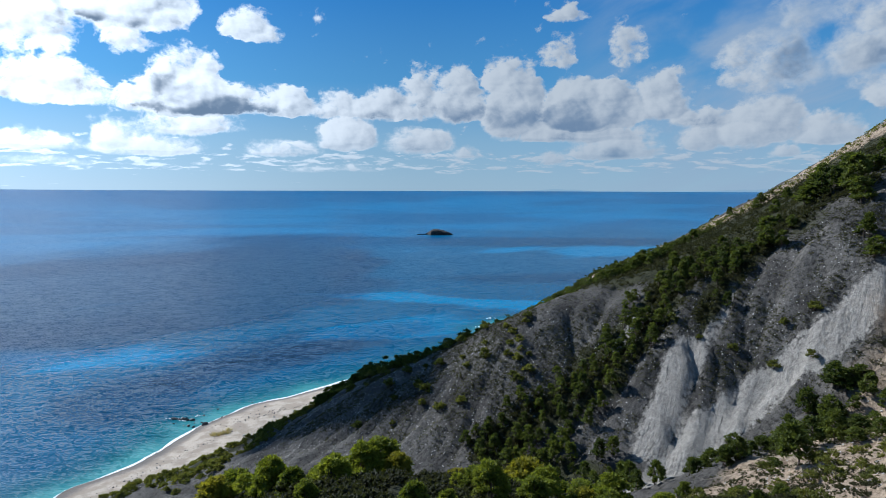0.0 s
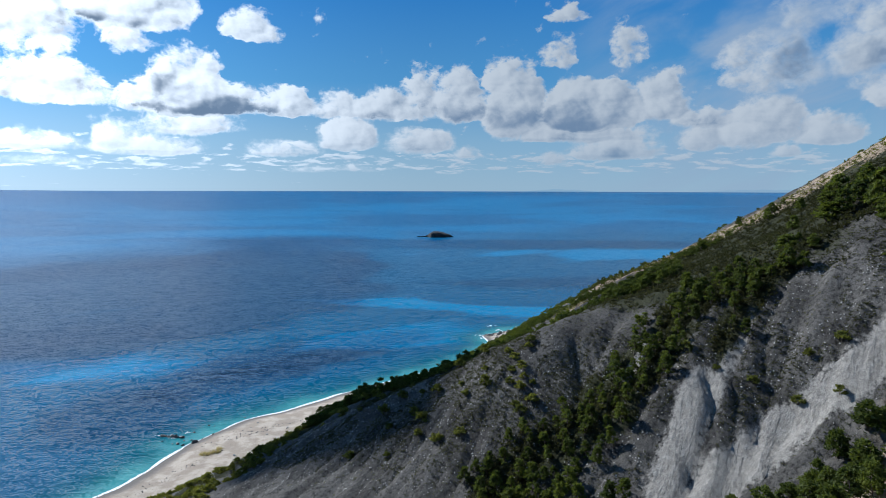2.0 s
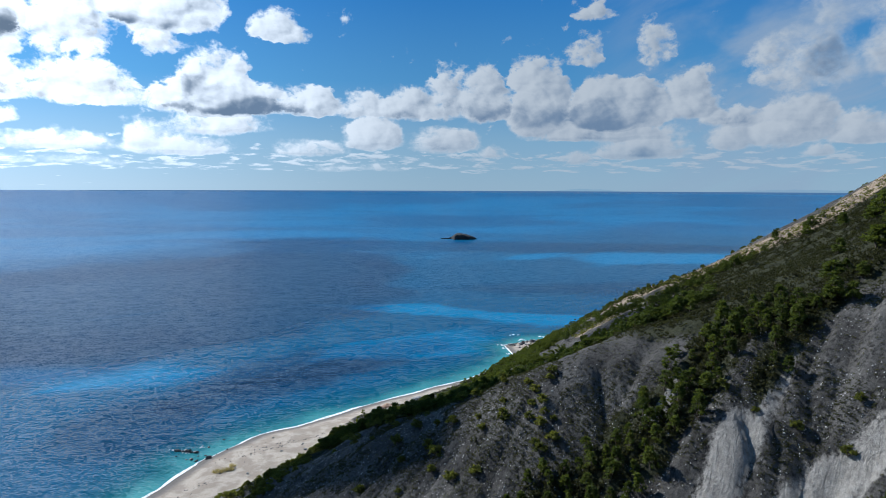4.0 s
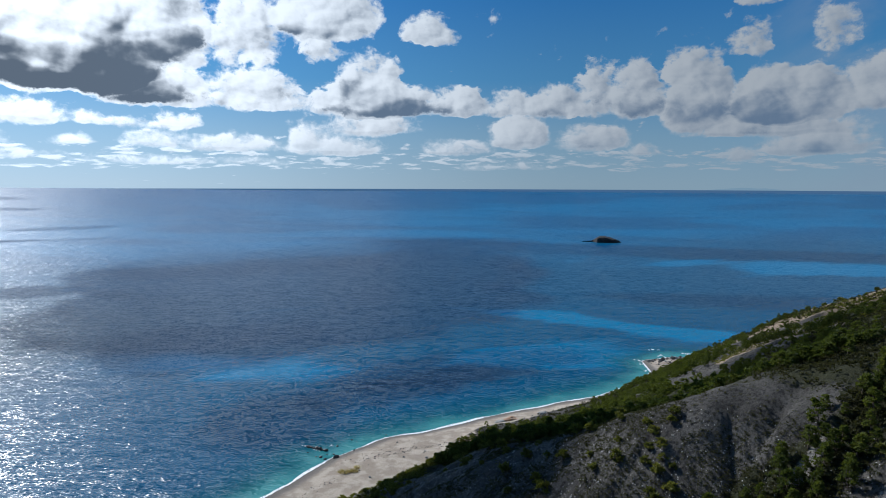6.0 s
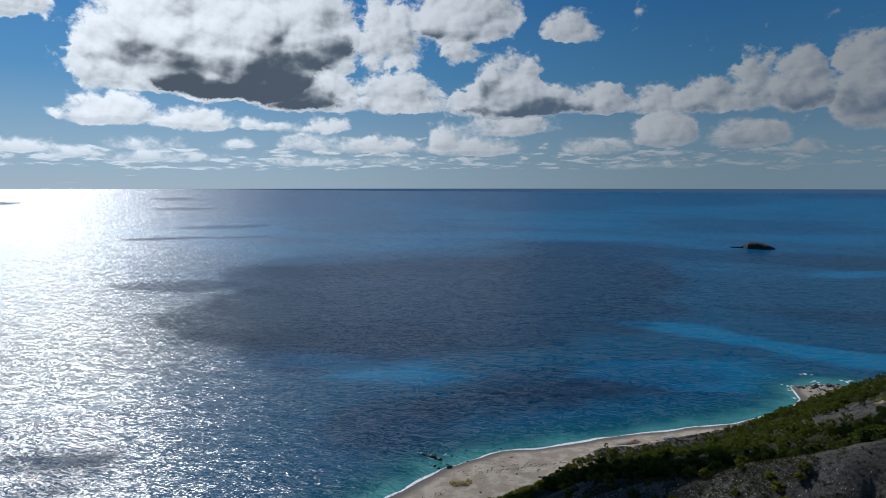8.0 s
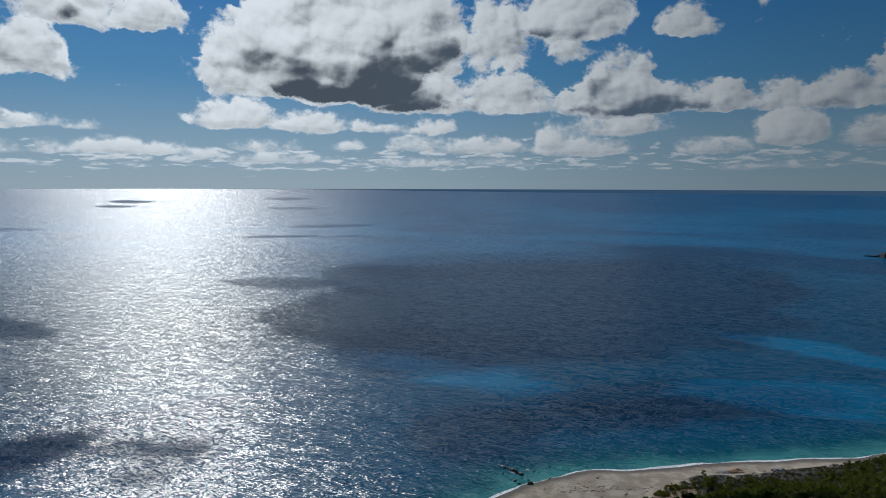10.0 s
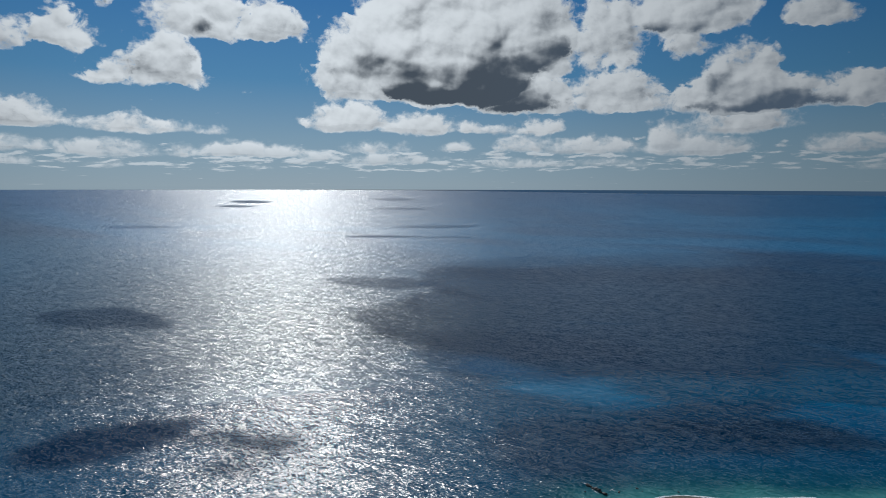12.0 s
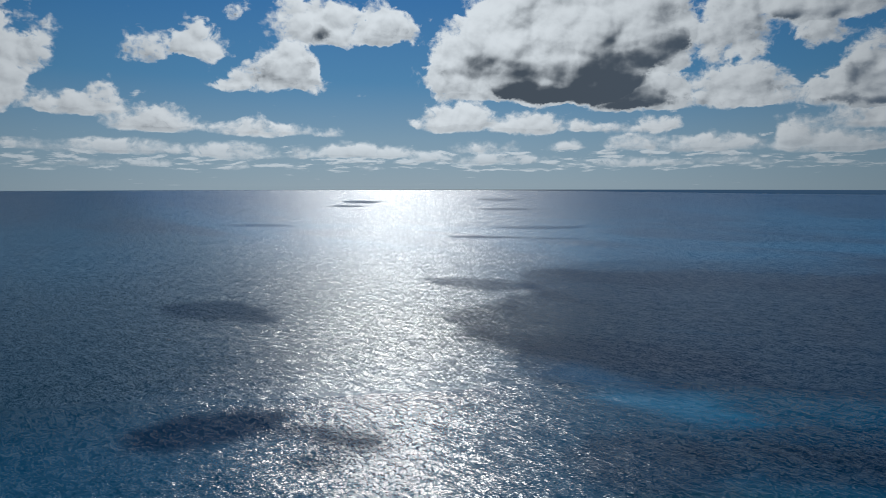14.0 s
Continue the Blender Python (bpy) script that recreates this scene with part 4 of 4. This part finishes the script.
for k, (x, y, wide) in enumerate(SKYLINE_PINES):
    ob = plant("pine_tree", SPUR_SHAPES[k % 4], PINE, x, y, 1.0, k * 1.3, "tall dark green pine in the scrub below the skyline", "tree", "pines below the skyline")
    ob.scale = (wide / 4.6, wide / 4.6, wide * (1.2 + 0.3 * math.sin(k * 2.3)) / 7.0 * 1.1)

trees = []
strew(9, [(36, 180), (44, 166), (50, 176), (46, 152), (53, 160)], 6, 3.1, 90, trees)
strew(1, [(16, 198), (33, 202), (56, 205), (68, 211), (80, 223), (96, 226)], 10, 3.4, 1500, trees)
strew(2, [(18, 190), (34, 190), (48, 196)], 6, 3.4, 400, trees)
strew(3, [(60, 160), (90, 150), (112, 150)], 12, 6.5, 60, trees)
strew(5, [(-20, 306), (10, 288), (34, 282), (56, 274), (80, 262)], 12, 4.2, 160, trees)
strew(6, [(95, 240), (110, 235), (150, 250), (190, 300), (215, 330)], 18, 9.5, 120, trees)
strew(7, [(90, 206), (98, 214), (106, 220)], 6, 4.0, 90, trees)
trees = trees[:290]
for k, (x, y, a, turn) in enumerate(trees):
    tall = 0.55 + 0.5 * a
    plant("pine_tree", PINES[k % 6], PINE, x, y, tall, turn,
          "tall dark green pine rooted in the grey slope" if a > 0.5 else "small green pine rooted in the grey slope", "tree", "pines on the slope")

bushes = []
strew(19, [(58, 98), (70, 112), (80, 112)], 17, 4.4, 120, bushes)
strew(15, [(50, 90), (70, 110), (100, 120), (120, 150)], 24, 4.5, 320, bushes)
strew(17, [(-138, 268), (-122, 274), (-104, 256), (-98, 238)], 14, 3.6, 200, bushes)
strew(11, [(-115, 278), (-92, 300), (-80, 330), (-78, 360)], 12, 3.2, 260, bushes)
strew(12, [(-40, 282), (-14, 262), (10, 240), (0, 225), (-20, 240)], 16, 6.0, 260, bushes)
strew(16, [(28, 232), (27, 218)], 6, 2.6, 60, bushes)
strew(13, [(85, 552), (122, 484), (160, 470), (205, 476), (262, 465), (300, 430)], 14, 4.5, 600, bushes)
strew(14, [(60, 205), (90, 190), (110, 185)], 16, 6.0, 160, bushes)
bushes = [b for b in bushes if ground_at(b[0], b[1]) > 4.5][:280]
for k, (x, y, a, turn) in enumerate(bushes):
    plant("shrub", (FINE_SHRUBS if y < 180 and x > 0 else SHRUBS)[k % 4], SHRUB, x, y, 0.7 + 0.9 * a, turn, "rounded yellow-green shrub on the stony slope", "shrub", "shrubs on the slope")


def spread(name, seed, lines, count, lo, hi, meshes, mat, label, category, test=None):
    """A cover of plants that nobody could count, as one piece."""
    rng = np.random.default_rng(seed)
    co, faces, n, made = [], [], 0, 0
    shapes = []
    for crown in meshes:
        c = np.empty(len(crown.vertices) * 3, np.float32)
        crown.vertices.foreach_get("co", c)
        f = np.empty(len(crown.loops), np.int32)
        crown.loops.foreach_get("vertex_index", f)
        shapes.append((c.reshape(-1, 3), f.reshape(-1, 3)))
    for points, reach, share in lines:
        pts = np.array(points, float)
        low, high = pts.min(0) - reach, pts.max(0) + reach
        x, y = rng.uniform(low[0], high[0], share * 6), rng.uniform(low[1], high[1], share * 6)
        ok = near_line(x, y, points) < reach * rng.uniform(0.4, 1.0, len(x))
        z = sample(LAND, x, y)
        ok &= z > 4.3
        if test is not None:
            ok &= test(x, y)
        for x0, y0, z0 in list(zip(x[ok], y[ok], z[ok]))[:share]:
            c, f = shapes[rng.integers(len(shapes))]
            s, t = rng.uniform(lo, hi), rng.uniform(0, 6.28)
            co.append(np.stack([(c[:, 0] * math.cos(t) - c[:, 1] * math.sin(t)) * s + x0, (c[:, 0] * math.sin(t) + c[:, 1] * math.cos(t)) * s + y0, c[:, 2] * s + z0 - 0.1], -1))
            faces.append(f + n)
            n += len(c)
    me = bpy.data.meshes.new(name)
    fill(me, np.concatenate(co), np.concatenate(faces))
    me.materials.append(mat)
    return tagged(new(name, me), label, category, kind="stuff")


WOOD_TREES = [plant_meshes(80 + k, 5.5, 1.9, 16, 24, 0.5, "shrub")[0] for k in range(5)]
LOW_TUFTS = [plant_meshes(90 + k, 0.55, 0.7, 4, 10, 0.2, "shrub")[0] for k in range(4)]
MAQUIS = [plant_meshes(190 + k, 1.5, 1.1, 4, 10, 0.4, "shrub")[0] for k in range(5)]
FINE_MAQUIS = [plant_meshes(290 + k, 1.4, 1.25, 9, 28, 0.16, "shrub")[0] for k in range(5)]
bare = lambda x, y: sample(PALE_COVER, x, y) < 0.4
spread("woodland", 21, [([(-55, 425), (-20, 432), (20, 470), (55, 515), (55, 560)], 28, 380), ([(-45, 375), (-20, 330), (30, 346), (64, 336), (100, 345)], 28, 420),
                        ([(20, 400), (50, 440), (80, 470)], 24, 240)],
       0, 0.5, 1.0, WOOD_TREES, PINE, "dense dark green pine wood on the slope above the beach", "woodland", bare)
spread("woodland", 24, [([(105, 490), (140, 440), (160, 400), (200, 400)], 24, 110), ([(60, 450), (84, 440), (108, 420), (130, 404), (160, 400)], 16, 230), ([(75, 545), (100, 505), (120, 485)], 14, 90), ([(55, 428), (85, 408), (110, 398), (132, 382)], 9, 130)],
       0, 0.4, 0.85, WOOD_TREES, PINE, "low sunlit pine thicket along the far ridge", "woodland", bare)
spread("woodland", 26, [([(-60, 318), (-30, 292), (-5, 278), (18, 268), (40, 268), (60, 270), (88, 264)], 8, 330)],
       0, 0.75, 1.25, WOOD_TREES, PINE, "row of dark pines behind the bare crest", "woodland", bare)
spread("thicket", 25, [([(-152, 284), (-128, 300), (-112, 325)], 12, 130), ([(-102, 350), (-92, 380), (-80, 420)], 8, 90), ([(-110, 268), (-80, 285), (-75, 320)], 14, 120)],
       0, 0.6, 1.5, [m[0] for m in SHRUBS], SHRUB, "yellow-green shrubs at the foot of the slope", "shrubs")
spread("scrub", 22, [(p, r * 1.3, int(20 + 0.16 * r * (r + sum(math.dist(a, b) for a, b in zip(p[:-1], p[1:])))) ) for p, r in SCRUBS], 0, 0.7, 1.9, LOW_TUFTS, SCRUB, "low dark dry scrub over the stony slope", "scrub",
       lambda x, y: (sample(SCRUB_COVER, x, y) > 0.35) & (y > 130))
spread("maquis", 31, [([(100, 256), (115, 262), (150, 285), (185, 330), (215, 340)], 32, 2600), ([(80, 262), (100, 330), (150, 380), (190, 365)], 32, 2600), ([(20, 470), (60, 520), (85, 535), (120, 470), (150, 430)], 22, 900),
                      ([(88, 204), (98, 212), (112, 220)], 6, 260), ([(100, 232), (118, 226), (133, 232), (150, 228)], 9, 700), ([(16, 198), (33, 202), (56, 205), (68, 211), (80, 223), (96, 226)], 9, 1000), ([(-74, 425), (-42, 456), (0, 500), (42, 562)], 13, 620)],
       0, 0.6, 1.3, MAQUIS, MACCHIA, "dense dark evergreen scrub covering the upper slope", "scrub", bare)
spread("maquis", 32, [([(-40, 72), (-12, 66), (8, 66), (30, 84)], 19, 1500), ([(-14, 44), (4, 42), (14, 48)], 11, 260)], 0, 0.5, 1.15, FINE_MAQUIS, MACCHIA, "dense brown-green scrub between the near pines", "scrub")
spread("maquis", 33, [([(45, 75), (55, 100), (75, 125), (100, 150), (125, 160)], 20, 520), ([(56, 95), (72, 114), (82, 112)], 18, 160)], 0, 0.3, 0.75, FINE_MAQUIS, MACCHIA, "patches of low dark scrub on the pale spur", "scrub", lambda x, y: (sample(PALE_COVER, x, y) < 0.4) & (layers(x, y, 12, 3, 81) > -0.12))
spread("maquis", 34, [([(140, 445), (160, 425), (205, 398), (235, 388), (270, 395), (300, 405)], 20, 1050), ([(80, 545), (104, 500), (125, 465), (145, 440)], 14, 300), ([(75, 440), (100, 420), (130, 405), (165, 400)], 14, 420), ([(74, 408), (95, 402), (110, 395), (130, 378)], 9, 330)], 0, 0.45, 1.25, MAQUIS, SHRUB, "scattered olive-green scrub along the rocky skyline", "scrub")


def stone_shape(seed):
    rng = np.random.default_rng(seed)
    me = bpy.data.meshes.new("stone")
    fill(me, OCTA * rng.uniform(0.5, 1.2, (6, 1)), OCTA_F)
    return me


STONES = [stone_shape(k) for k in range(6)]
spread("rubble", 35, [([(-60, 262), (-20, 240), (20, 215), (60, 200), (100, 195), (140, 190)], 30, 5200), ([(45, 75), (60, 100), (90, 130), (125, 150)], 24, 1500), ([(140, 445), (205, 398), (270, 395), (300, 405)], 16, 900), ([(-140, 275), (-110, 270), (-90, 300)], 18, 500)],
       0, 0.1, 0.42, STONES, STONE, "broken grey stones strewn over the slope", "stones", lambda x, y: sample(PALE_COVER, x, y) < 0.2)
spread("rubble", 36, [([(210, 405), (240, 392), (270, 395), (300, 405)], 10, 120)], 0, 0.6, 1.8, STONES, CRAG, "weathered pale crags on the skyline", "rocks")
TINY_TUFTS = [plant_meshes(95 + k, 0.34, 0.42, 2, 7, 0.2, "shrub")[0] for k in range(4)]
spread("heath", 27, [([(-40, 270), (20, 225), (60, 205), (100, 200), (140, 190)], 34, 14000), ([(60, 110), (120, 150)], 36, 1500)], 0, 0.5, 1.5, TINY_TUFTS, SCRUB,
       "fine dark specks of heath on bare grey marl", "heath", lambda x, y: (sample(PALE_COVER, x, y) < 0.3) & (layers(x, y, 14, 3, 88) > -0.1))
spread("heath", 23, [([(-40, 270), (20, 225), (100, 200), (140, 190)], 40, 3600), ([(60, 110), (120, 150)], 40, 700), ([(122, 482), (262, 481)], 30, 500), ([(150, 440), (230, 435), (310, 420)], 34, 1500)], 0, 0.35, 0.95, LOW_TUFTS, SCRUB,
       "scattered tufts of dark heath on bare grey marl", "heath", lambda x, y: sample(PALE_COVER, x, y) < 0.45)

# ---- the shore ----
def boulder_mesh(seed, squat=0.75, rough=0.28, detail=2):
    bm = bmesh.new()
    bmesh.ops.create_icosphere(bm, subdivisions=detail, radius=1.0)
    off = Vector((seed * 3.7, seed * 1.9, seed))
    for v in bm.verts:
        p = v.co.normalized()
        k = 1 + rough * noise.noise(p * 1.3 + off) + rough * 0.6 * noise.noise(p * 3.1 + off)
        step = 0.12 * abs(noise.noise(p * 2.2 - off))
        v.co = Vector((p.x * k, p.y * k * 0.9, p.z * (k - step) * squat))
    me = bpy.data.meshes.new("boulder")
    bm.to_mesh(me)
    bm.free()
    return me


BOULDERS = [boulder_mesh(k + 1) for k in range(6)]
DRY_BOULDERS = [m.copy() for m in BOULDERS]
for m in BOULDERS:
    m.materials.append(ROCK)
for m in DRY_BOULDERS:
    m.materials.append(STONE)


def boulder(x, y, size, k, label, group, dry=False, sink=0.25):
    ob = new("boulder", (DRY_BOULDERS if dry else BOULDERS)[k % 6])
    z = max(ground_at(x, y), -0.3)
    ob.matrix_world = Matrix.LocRotScale((x, y, z + size * (0.5 - sink)), Euler((0.3 * math.sin(k), 0.3 * math.cos(k * 2.1), k * 1.7)), (size, size * (0.7 + 0.3 * math.sin(k * 3)), size))
    return tagged(ob, label, "boulder", group)


rng = random.Random(7)
# a low reef that breaks the swell
for k in range(11):
    f = k / 10
    boulder(-174 + 13 * f + rng.uniform(-1, 1), 396 - 2.0 * f + rng.uniform(-0.8, 0.8), rng.uniform(1.0, 1.7), k, "dark wet rock of a low reef in the shallows", "reef rocks", sink=0.1)
for k, (x, y, s) in enumerate([(-157, 402, 1.0), (-150, 385, 2.0), (-160, 384, 1.3), (-156, 382, 1.2), (-154, 390, 0.9), (-171, 388, 0.8), (-163, 384, 0.7), (-144, 399, 0.8), (-152, 388, 0.7),
                              (-148, 392, 0.6), (-158, 389, 0.7), (-141, 407, 0.6), (-152, 414, 0.9), (-148, 413, 0.7), (-133, 428, 0.8)]):
    boulder(x, y, s, k + 3, "dark boulder at the water's edge", "boulders at the water's edge")
for k, (x, y, s) in enumerate([(-72, 430, 1.5), (-66, 428, 1.6), (-94, 394, 1.1), (-91, 391, 0.9), (-108, 392, 0.8), (-98, 404, 0.7), (-120, 414, 0.8), (-118, 361, 0.9), (-81, 420, 0.8)]):
    boulder(x, y, s, k, "weathered boulder lying on the pale shingle", "boulders on the beach", True)
# the rocky point
for k in range(170):
    f, g = rng.random(), rng.random()
    x, y = 42 + 54 * f + 16 * g, 668 + 30 * f - 24 * g + rng.uniform(-4, 4)
    boulder(x, y, (0.5 + 1.7 * rng.random() ** 2) * (1.2 - 0.6 * g), k, "dark sea-worn rock piled on the point", "rocks on the point", k % 4 == 0, sink=0.15)


def scatter_stones():
    rng = np.random.default_rng(5)
    co, faces, n = [], [], 0
    spots = [(-140 + 38 * u + 3 * v, 384 + 26 * u + 7 * v) for u, v in zip(rng.random(70), rng.normal(size=70))]
    spots += [(-120 + 45 * u + 9 * v, 392 + 40 * u + 9 * v) for u, v in zip(rng.random(90), rng.normal(size=90))]
    spots += [(-160 + 26 * u + 7 * v, 300 + 62 * u + 11 * v) for u, v in zip(rng.random(110), rng.normal(size=110))]
    spots += [(-95 + 60 * u + 3 * v, 405 + 85 * u + 3 * v) for u, v in zip(rng.random(60), rng.normal(size=60))]
    for x, y in spots:
        z = ground_at(x, y)
        if 0.5 < z < 6:
            s = 0.16 + 0.5 * rng.random() ** 3
            co.append(OCTA * rng.uniform(0.6, 1.2, (6, 1)) * s + (x, y, z + 0.1))
            faces.append(OCTA_F + n)
            n += 6
    me = bpy.data.meshes.new("beach_stones")
    fill(me, np.concatenate(co), np.concatenate(faces))
    me.materials.append(ROCK)
    return tagged(new("beach_stones", me), "grey stones strewn over the pale shingle", "stones", kind="stuff")


scatter_stones()


def waterline(lo, hi, step):
    """Places where the water meets the beach, with the way inland."""
    pts = SHORE[lo:hi]
    out = []
    for (x0, y0), (x1, y1) in zip(pts[:-1], pts[1:]):
        n = max(int(math.hypot(x1 - x0, y1 - y0) / step), 1)
        out += [(x0 + (x1 - x0) * k / n, y0 + (y1 - y0) * k / n) for k in range(n)]
    p = np.array(out)
    for _ in range(4):
        p[1:-1] = 0.5 * p[1:-1] + 0.25 * (p[:-2] + p[2:])
    t = np.gradient(p, axis=0)
    t /= np.linalg.norm(t, axis=1)[:, None]
    way = np.stack([t[:, 1], -t[:, 0]], -1)
    offs = np.arange(-14, 14, 0.5)
    q = p[:, None] + way[:, None] * offs[None, :, None]
    z, d = bare_height(q[..., 0], q[..., 1])
    first = np.argmax(d > 0, axis=1)
    return p + way * offs[first][:, None], way


def foam_material():
    mat, net, b = material("sea_foam")
    n = net.noise(place_of(net), 0.9, 5.0, 0.7)
    b.inputs["Base Color"].default_value = (0.82, 0.84, 0.85, 1)
    b.inputs["Roughness"].default_value = 0.8
    net.put(b.inputs["Alpha"], net.ramp(n, 0.36, 0.5))
    return mat


FOAM = foam_material()


def foam_band(name, p, way, inner, outer, seed, label, lift):
    s = np.arange(len(p)) * 1.5
    wob = layers(s, 0 * s + seed, 9, 3, seed)
    wid = np.clip(0.7 + 1.5 * layers(s, 0 * s + seed, 22, 3, seed + 5), 0.08, 1.6)
    mid = (inner + outer) / 2 + wob * 0.8
    half = (inner - outer) / 2 * wid
    edges = [p + way * (mid + half * k)[:, None] for k in (1, 0.3, -0.3, -1)]
    co = np.concatenate([np.c_[e, np.maximum(sample(LAND, e[:, 0], e[:, 1]), 0.0) + lift] for e in edges])
    n = len(p)
    faces = np.array([(r * n + i, r * n + i + 1, (r + 1) * n + i + 1, (r + 1) * n + i) for r in range(3) for i in range(n - 1)])
    me = bpy.data.meshes.new(name)
    fill(me, co, faces)
    me.materials.append(FOAM)
    return tagged(new(name, me), label, "surf", kind="stuff")


edge, way = waterline(2, 15, 1.5)
foam_band("surf", edge, way, 0.8, -1.4, 3, "white line of surf breaking on the beach", 0.10)


def foam_patch(x, y, long, deep, seed):
    rng = np.random.default_rng(seed)
    a = np.linspace(0, 2 * np.pi, 24, endpoint=False)
    r = 1 + 0.35 * np.sin(2 * a + rng.uniform(0, 6)) + 0.2 * np.sin(5 * a + rng.uniform(0, 6))
    ring = np.c_[x + r * long * np.cos(a), y + r * deep * np.sin(a), np.full(24, 0.09)]
    inner = np.c_[x + 0.5 * r * long * np.cos(a), y + 0.5 * r * deep * np.sin(a), np.full(24, 0.16)]
    co = np.concatenate([inner, ring, [[x, y, 0.2]]])
    quads = [(24 + i, 24 + (i + 1) % 24, (i + 1) % 24) for i in range(24)] + [(24 + i, (i + 1) % 24, i) for i in range(24)] + [(i, (i + 1) % 24, 48) for i in range(24)]
    me = bpy.data.meshes.new("foam_patch")
    fill(me, co, np.array(quads))
    me.materials.append(FOAM)
    return tagged(new("foam_patch", me), "white foam where the swell breaks over rocks", "foam", kind="stuff")


for k, (x, y, long, deep) in enumerate([(-177, 397, 2.4, 1.4), (-161, 402, 2.2, 1.4), (-167, 393, 3.0, 1.2), (54, 714, 6, 4), (86, 706, 8, 5), (42, 655, 4, 4), (40, 668, 5, 4), (62, 692, 6, 4), (98, 702, 6, 4), (72, 688, 6, 4), (44, 634, 4, 3)]):
    for i in range(5):
        a = 2.4 * i + k
        foam_patch(x + long * math.cos(a) * 0.25 * i, y + deep * math.sin(a) * 0.25 * i, long * (0.16 + 0.05 * (i % 3)), deep * (0.22 + 0.06 * (i % 2)), 10 * k + i)


def islet():
    """A bare rock far out: a steep hump with a low spit."""
    n = 44
    u, v = np.meshgrid(np.linspace(-1, 1, 2 * n), np.linspace(-1, 1, n))
    along = u * 58
    rise_ = np.interp(u, [-1, -0.94, -0.5, -0.38, -0.26, -0.1, 0.15, 0.45, 0.8, 0.97, 1], [-2, 2, 3, 6.5, 11, 15.5, 17, 13, 7, 2, -2])
    z = rise_ * (1 - np.abs(v) ** 7) - 4 * np.abs(v) ** 8 + (2.4 * layers(u * 60, v * 30, 12, 4, 3)) * np.clip(rise_ / 10, 0.15, 1)
    x, y = -26 + along, 1985 + v * np.interp(u, [-1, -0.4, -0.2, 0.6, 1], [4, 6, 30, 26, 5])
    ob = sheet("islet", x, y, z, ISLET_ROCK)
    return tagged(ob, "bare dark rocky islet rising from the open sea", "islet")


islet()


def outcrop(x, y, size, seed, mat, label):
    me = boulder_mesh(seed, 0.5, 0.5, 3)
    me.materials.append(mat)
    ob = new("rock_outcrop", me)
    ob.matrix_world = Matrix.LocRotScale((x, y, ground_at(x, y)), Euler((0, 0, 0.8)), (size * 1.5, size * 0.8, size * 0.8))
    return tagged(ob, label, "rock")


OCHRE = plain_material("ochre_rock", (0.30, 0.17, 0.09), (0.55, 0.36, 0.24), 1.4)
outcrop(-56, 472, 4.2, 21, OCHRE, "ochre rock outcrop standing above the shingle")
outcrop(-61, 466, 3.2, 22, STONE, "pale rock outcrop beside the beach")
outcrop(-34, 488, 3.4, 25, STONE, "pale rock outcrop beside the beach")


def grass_clump(x, y, seed, count, spread_, tall):
    rng = np.random.default_rng(seed)
    a, r = rng.uniform(0, 6.28, count), np.sqrt(rng.random(count)) * spread_
    root = np.c_[x + r * np.cos(a) * 1.6, y + r * np.sin(a), np.zeros(count)]
    root[:, 2] = [ground_at(px, py) for px, py in root[:, :2]]
    lean = rng.normal(0, 0.35, (count, 2)) * tall
    side = np.c_[np.cos(a * 3), np.sin(a * 3), 0 * a] * 0.08
    tip = root + np.c_[lean, tall * rng.uniform(0.5, 1.1, count)]
    co = np.stack([root - side, root + side, tip], 1).reshape(-1, 3)
    me = bpy.data.meshes.new("grass_clump")
    fill(me, co, np.arange(len(co)).reshape(-1, 3))
    me.materials.append(STRAW)
    return tagged(new("grass_clump", me), "clump of tall straw-coloured reed grass on the beach", "grass", "reed grass on the beach")


STRAW = leaf_material("dry_reeds", (0.20, 0.165, 0.09), (0.40, 0.33, 0.19))
grass_clump(-135, 364, 1, 360, 2.4, 2.0)
grass_clump(-130, 366, 2, 220, 1.8, 2.3)
grass_clump(-130, 371, 3, 120, 1.3, 2.0)
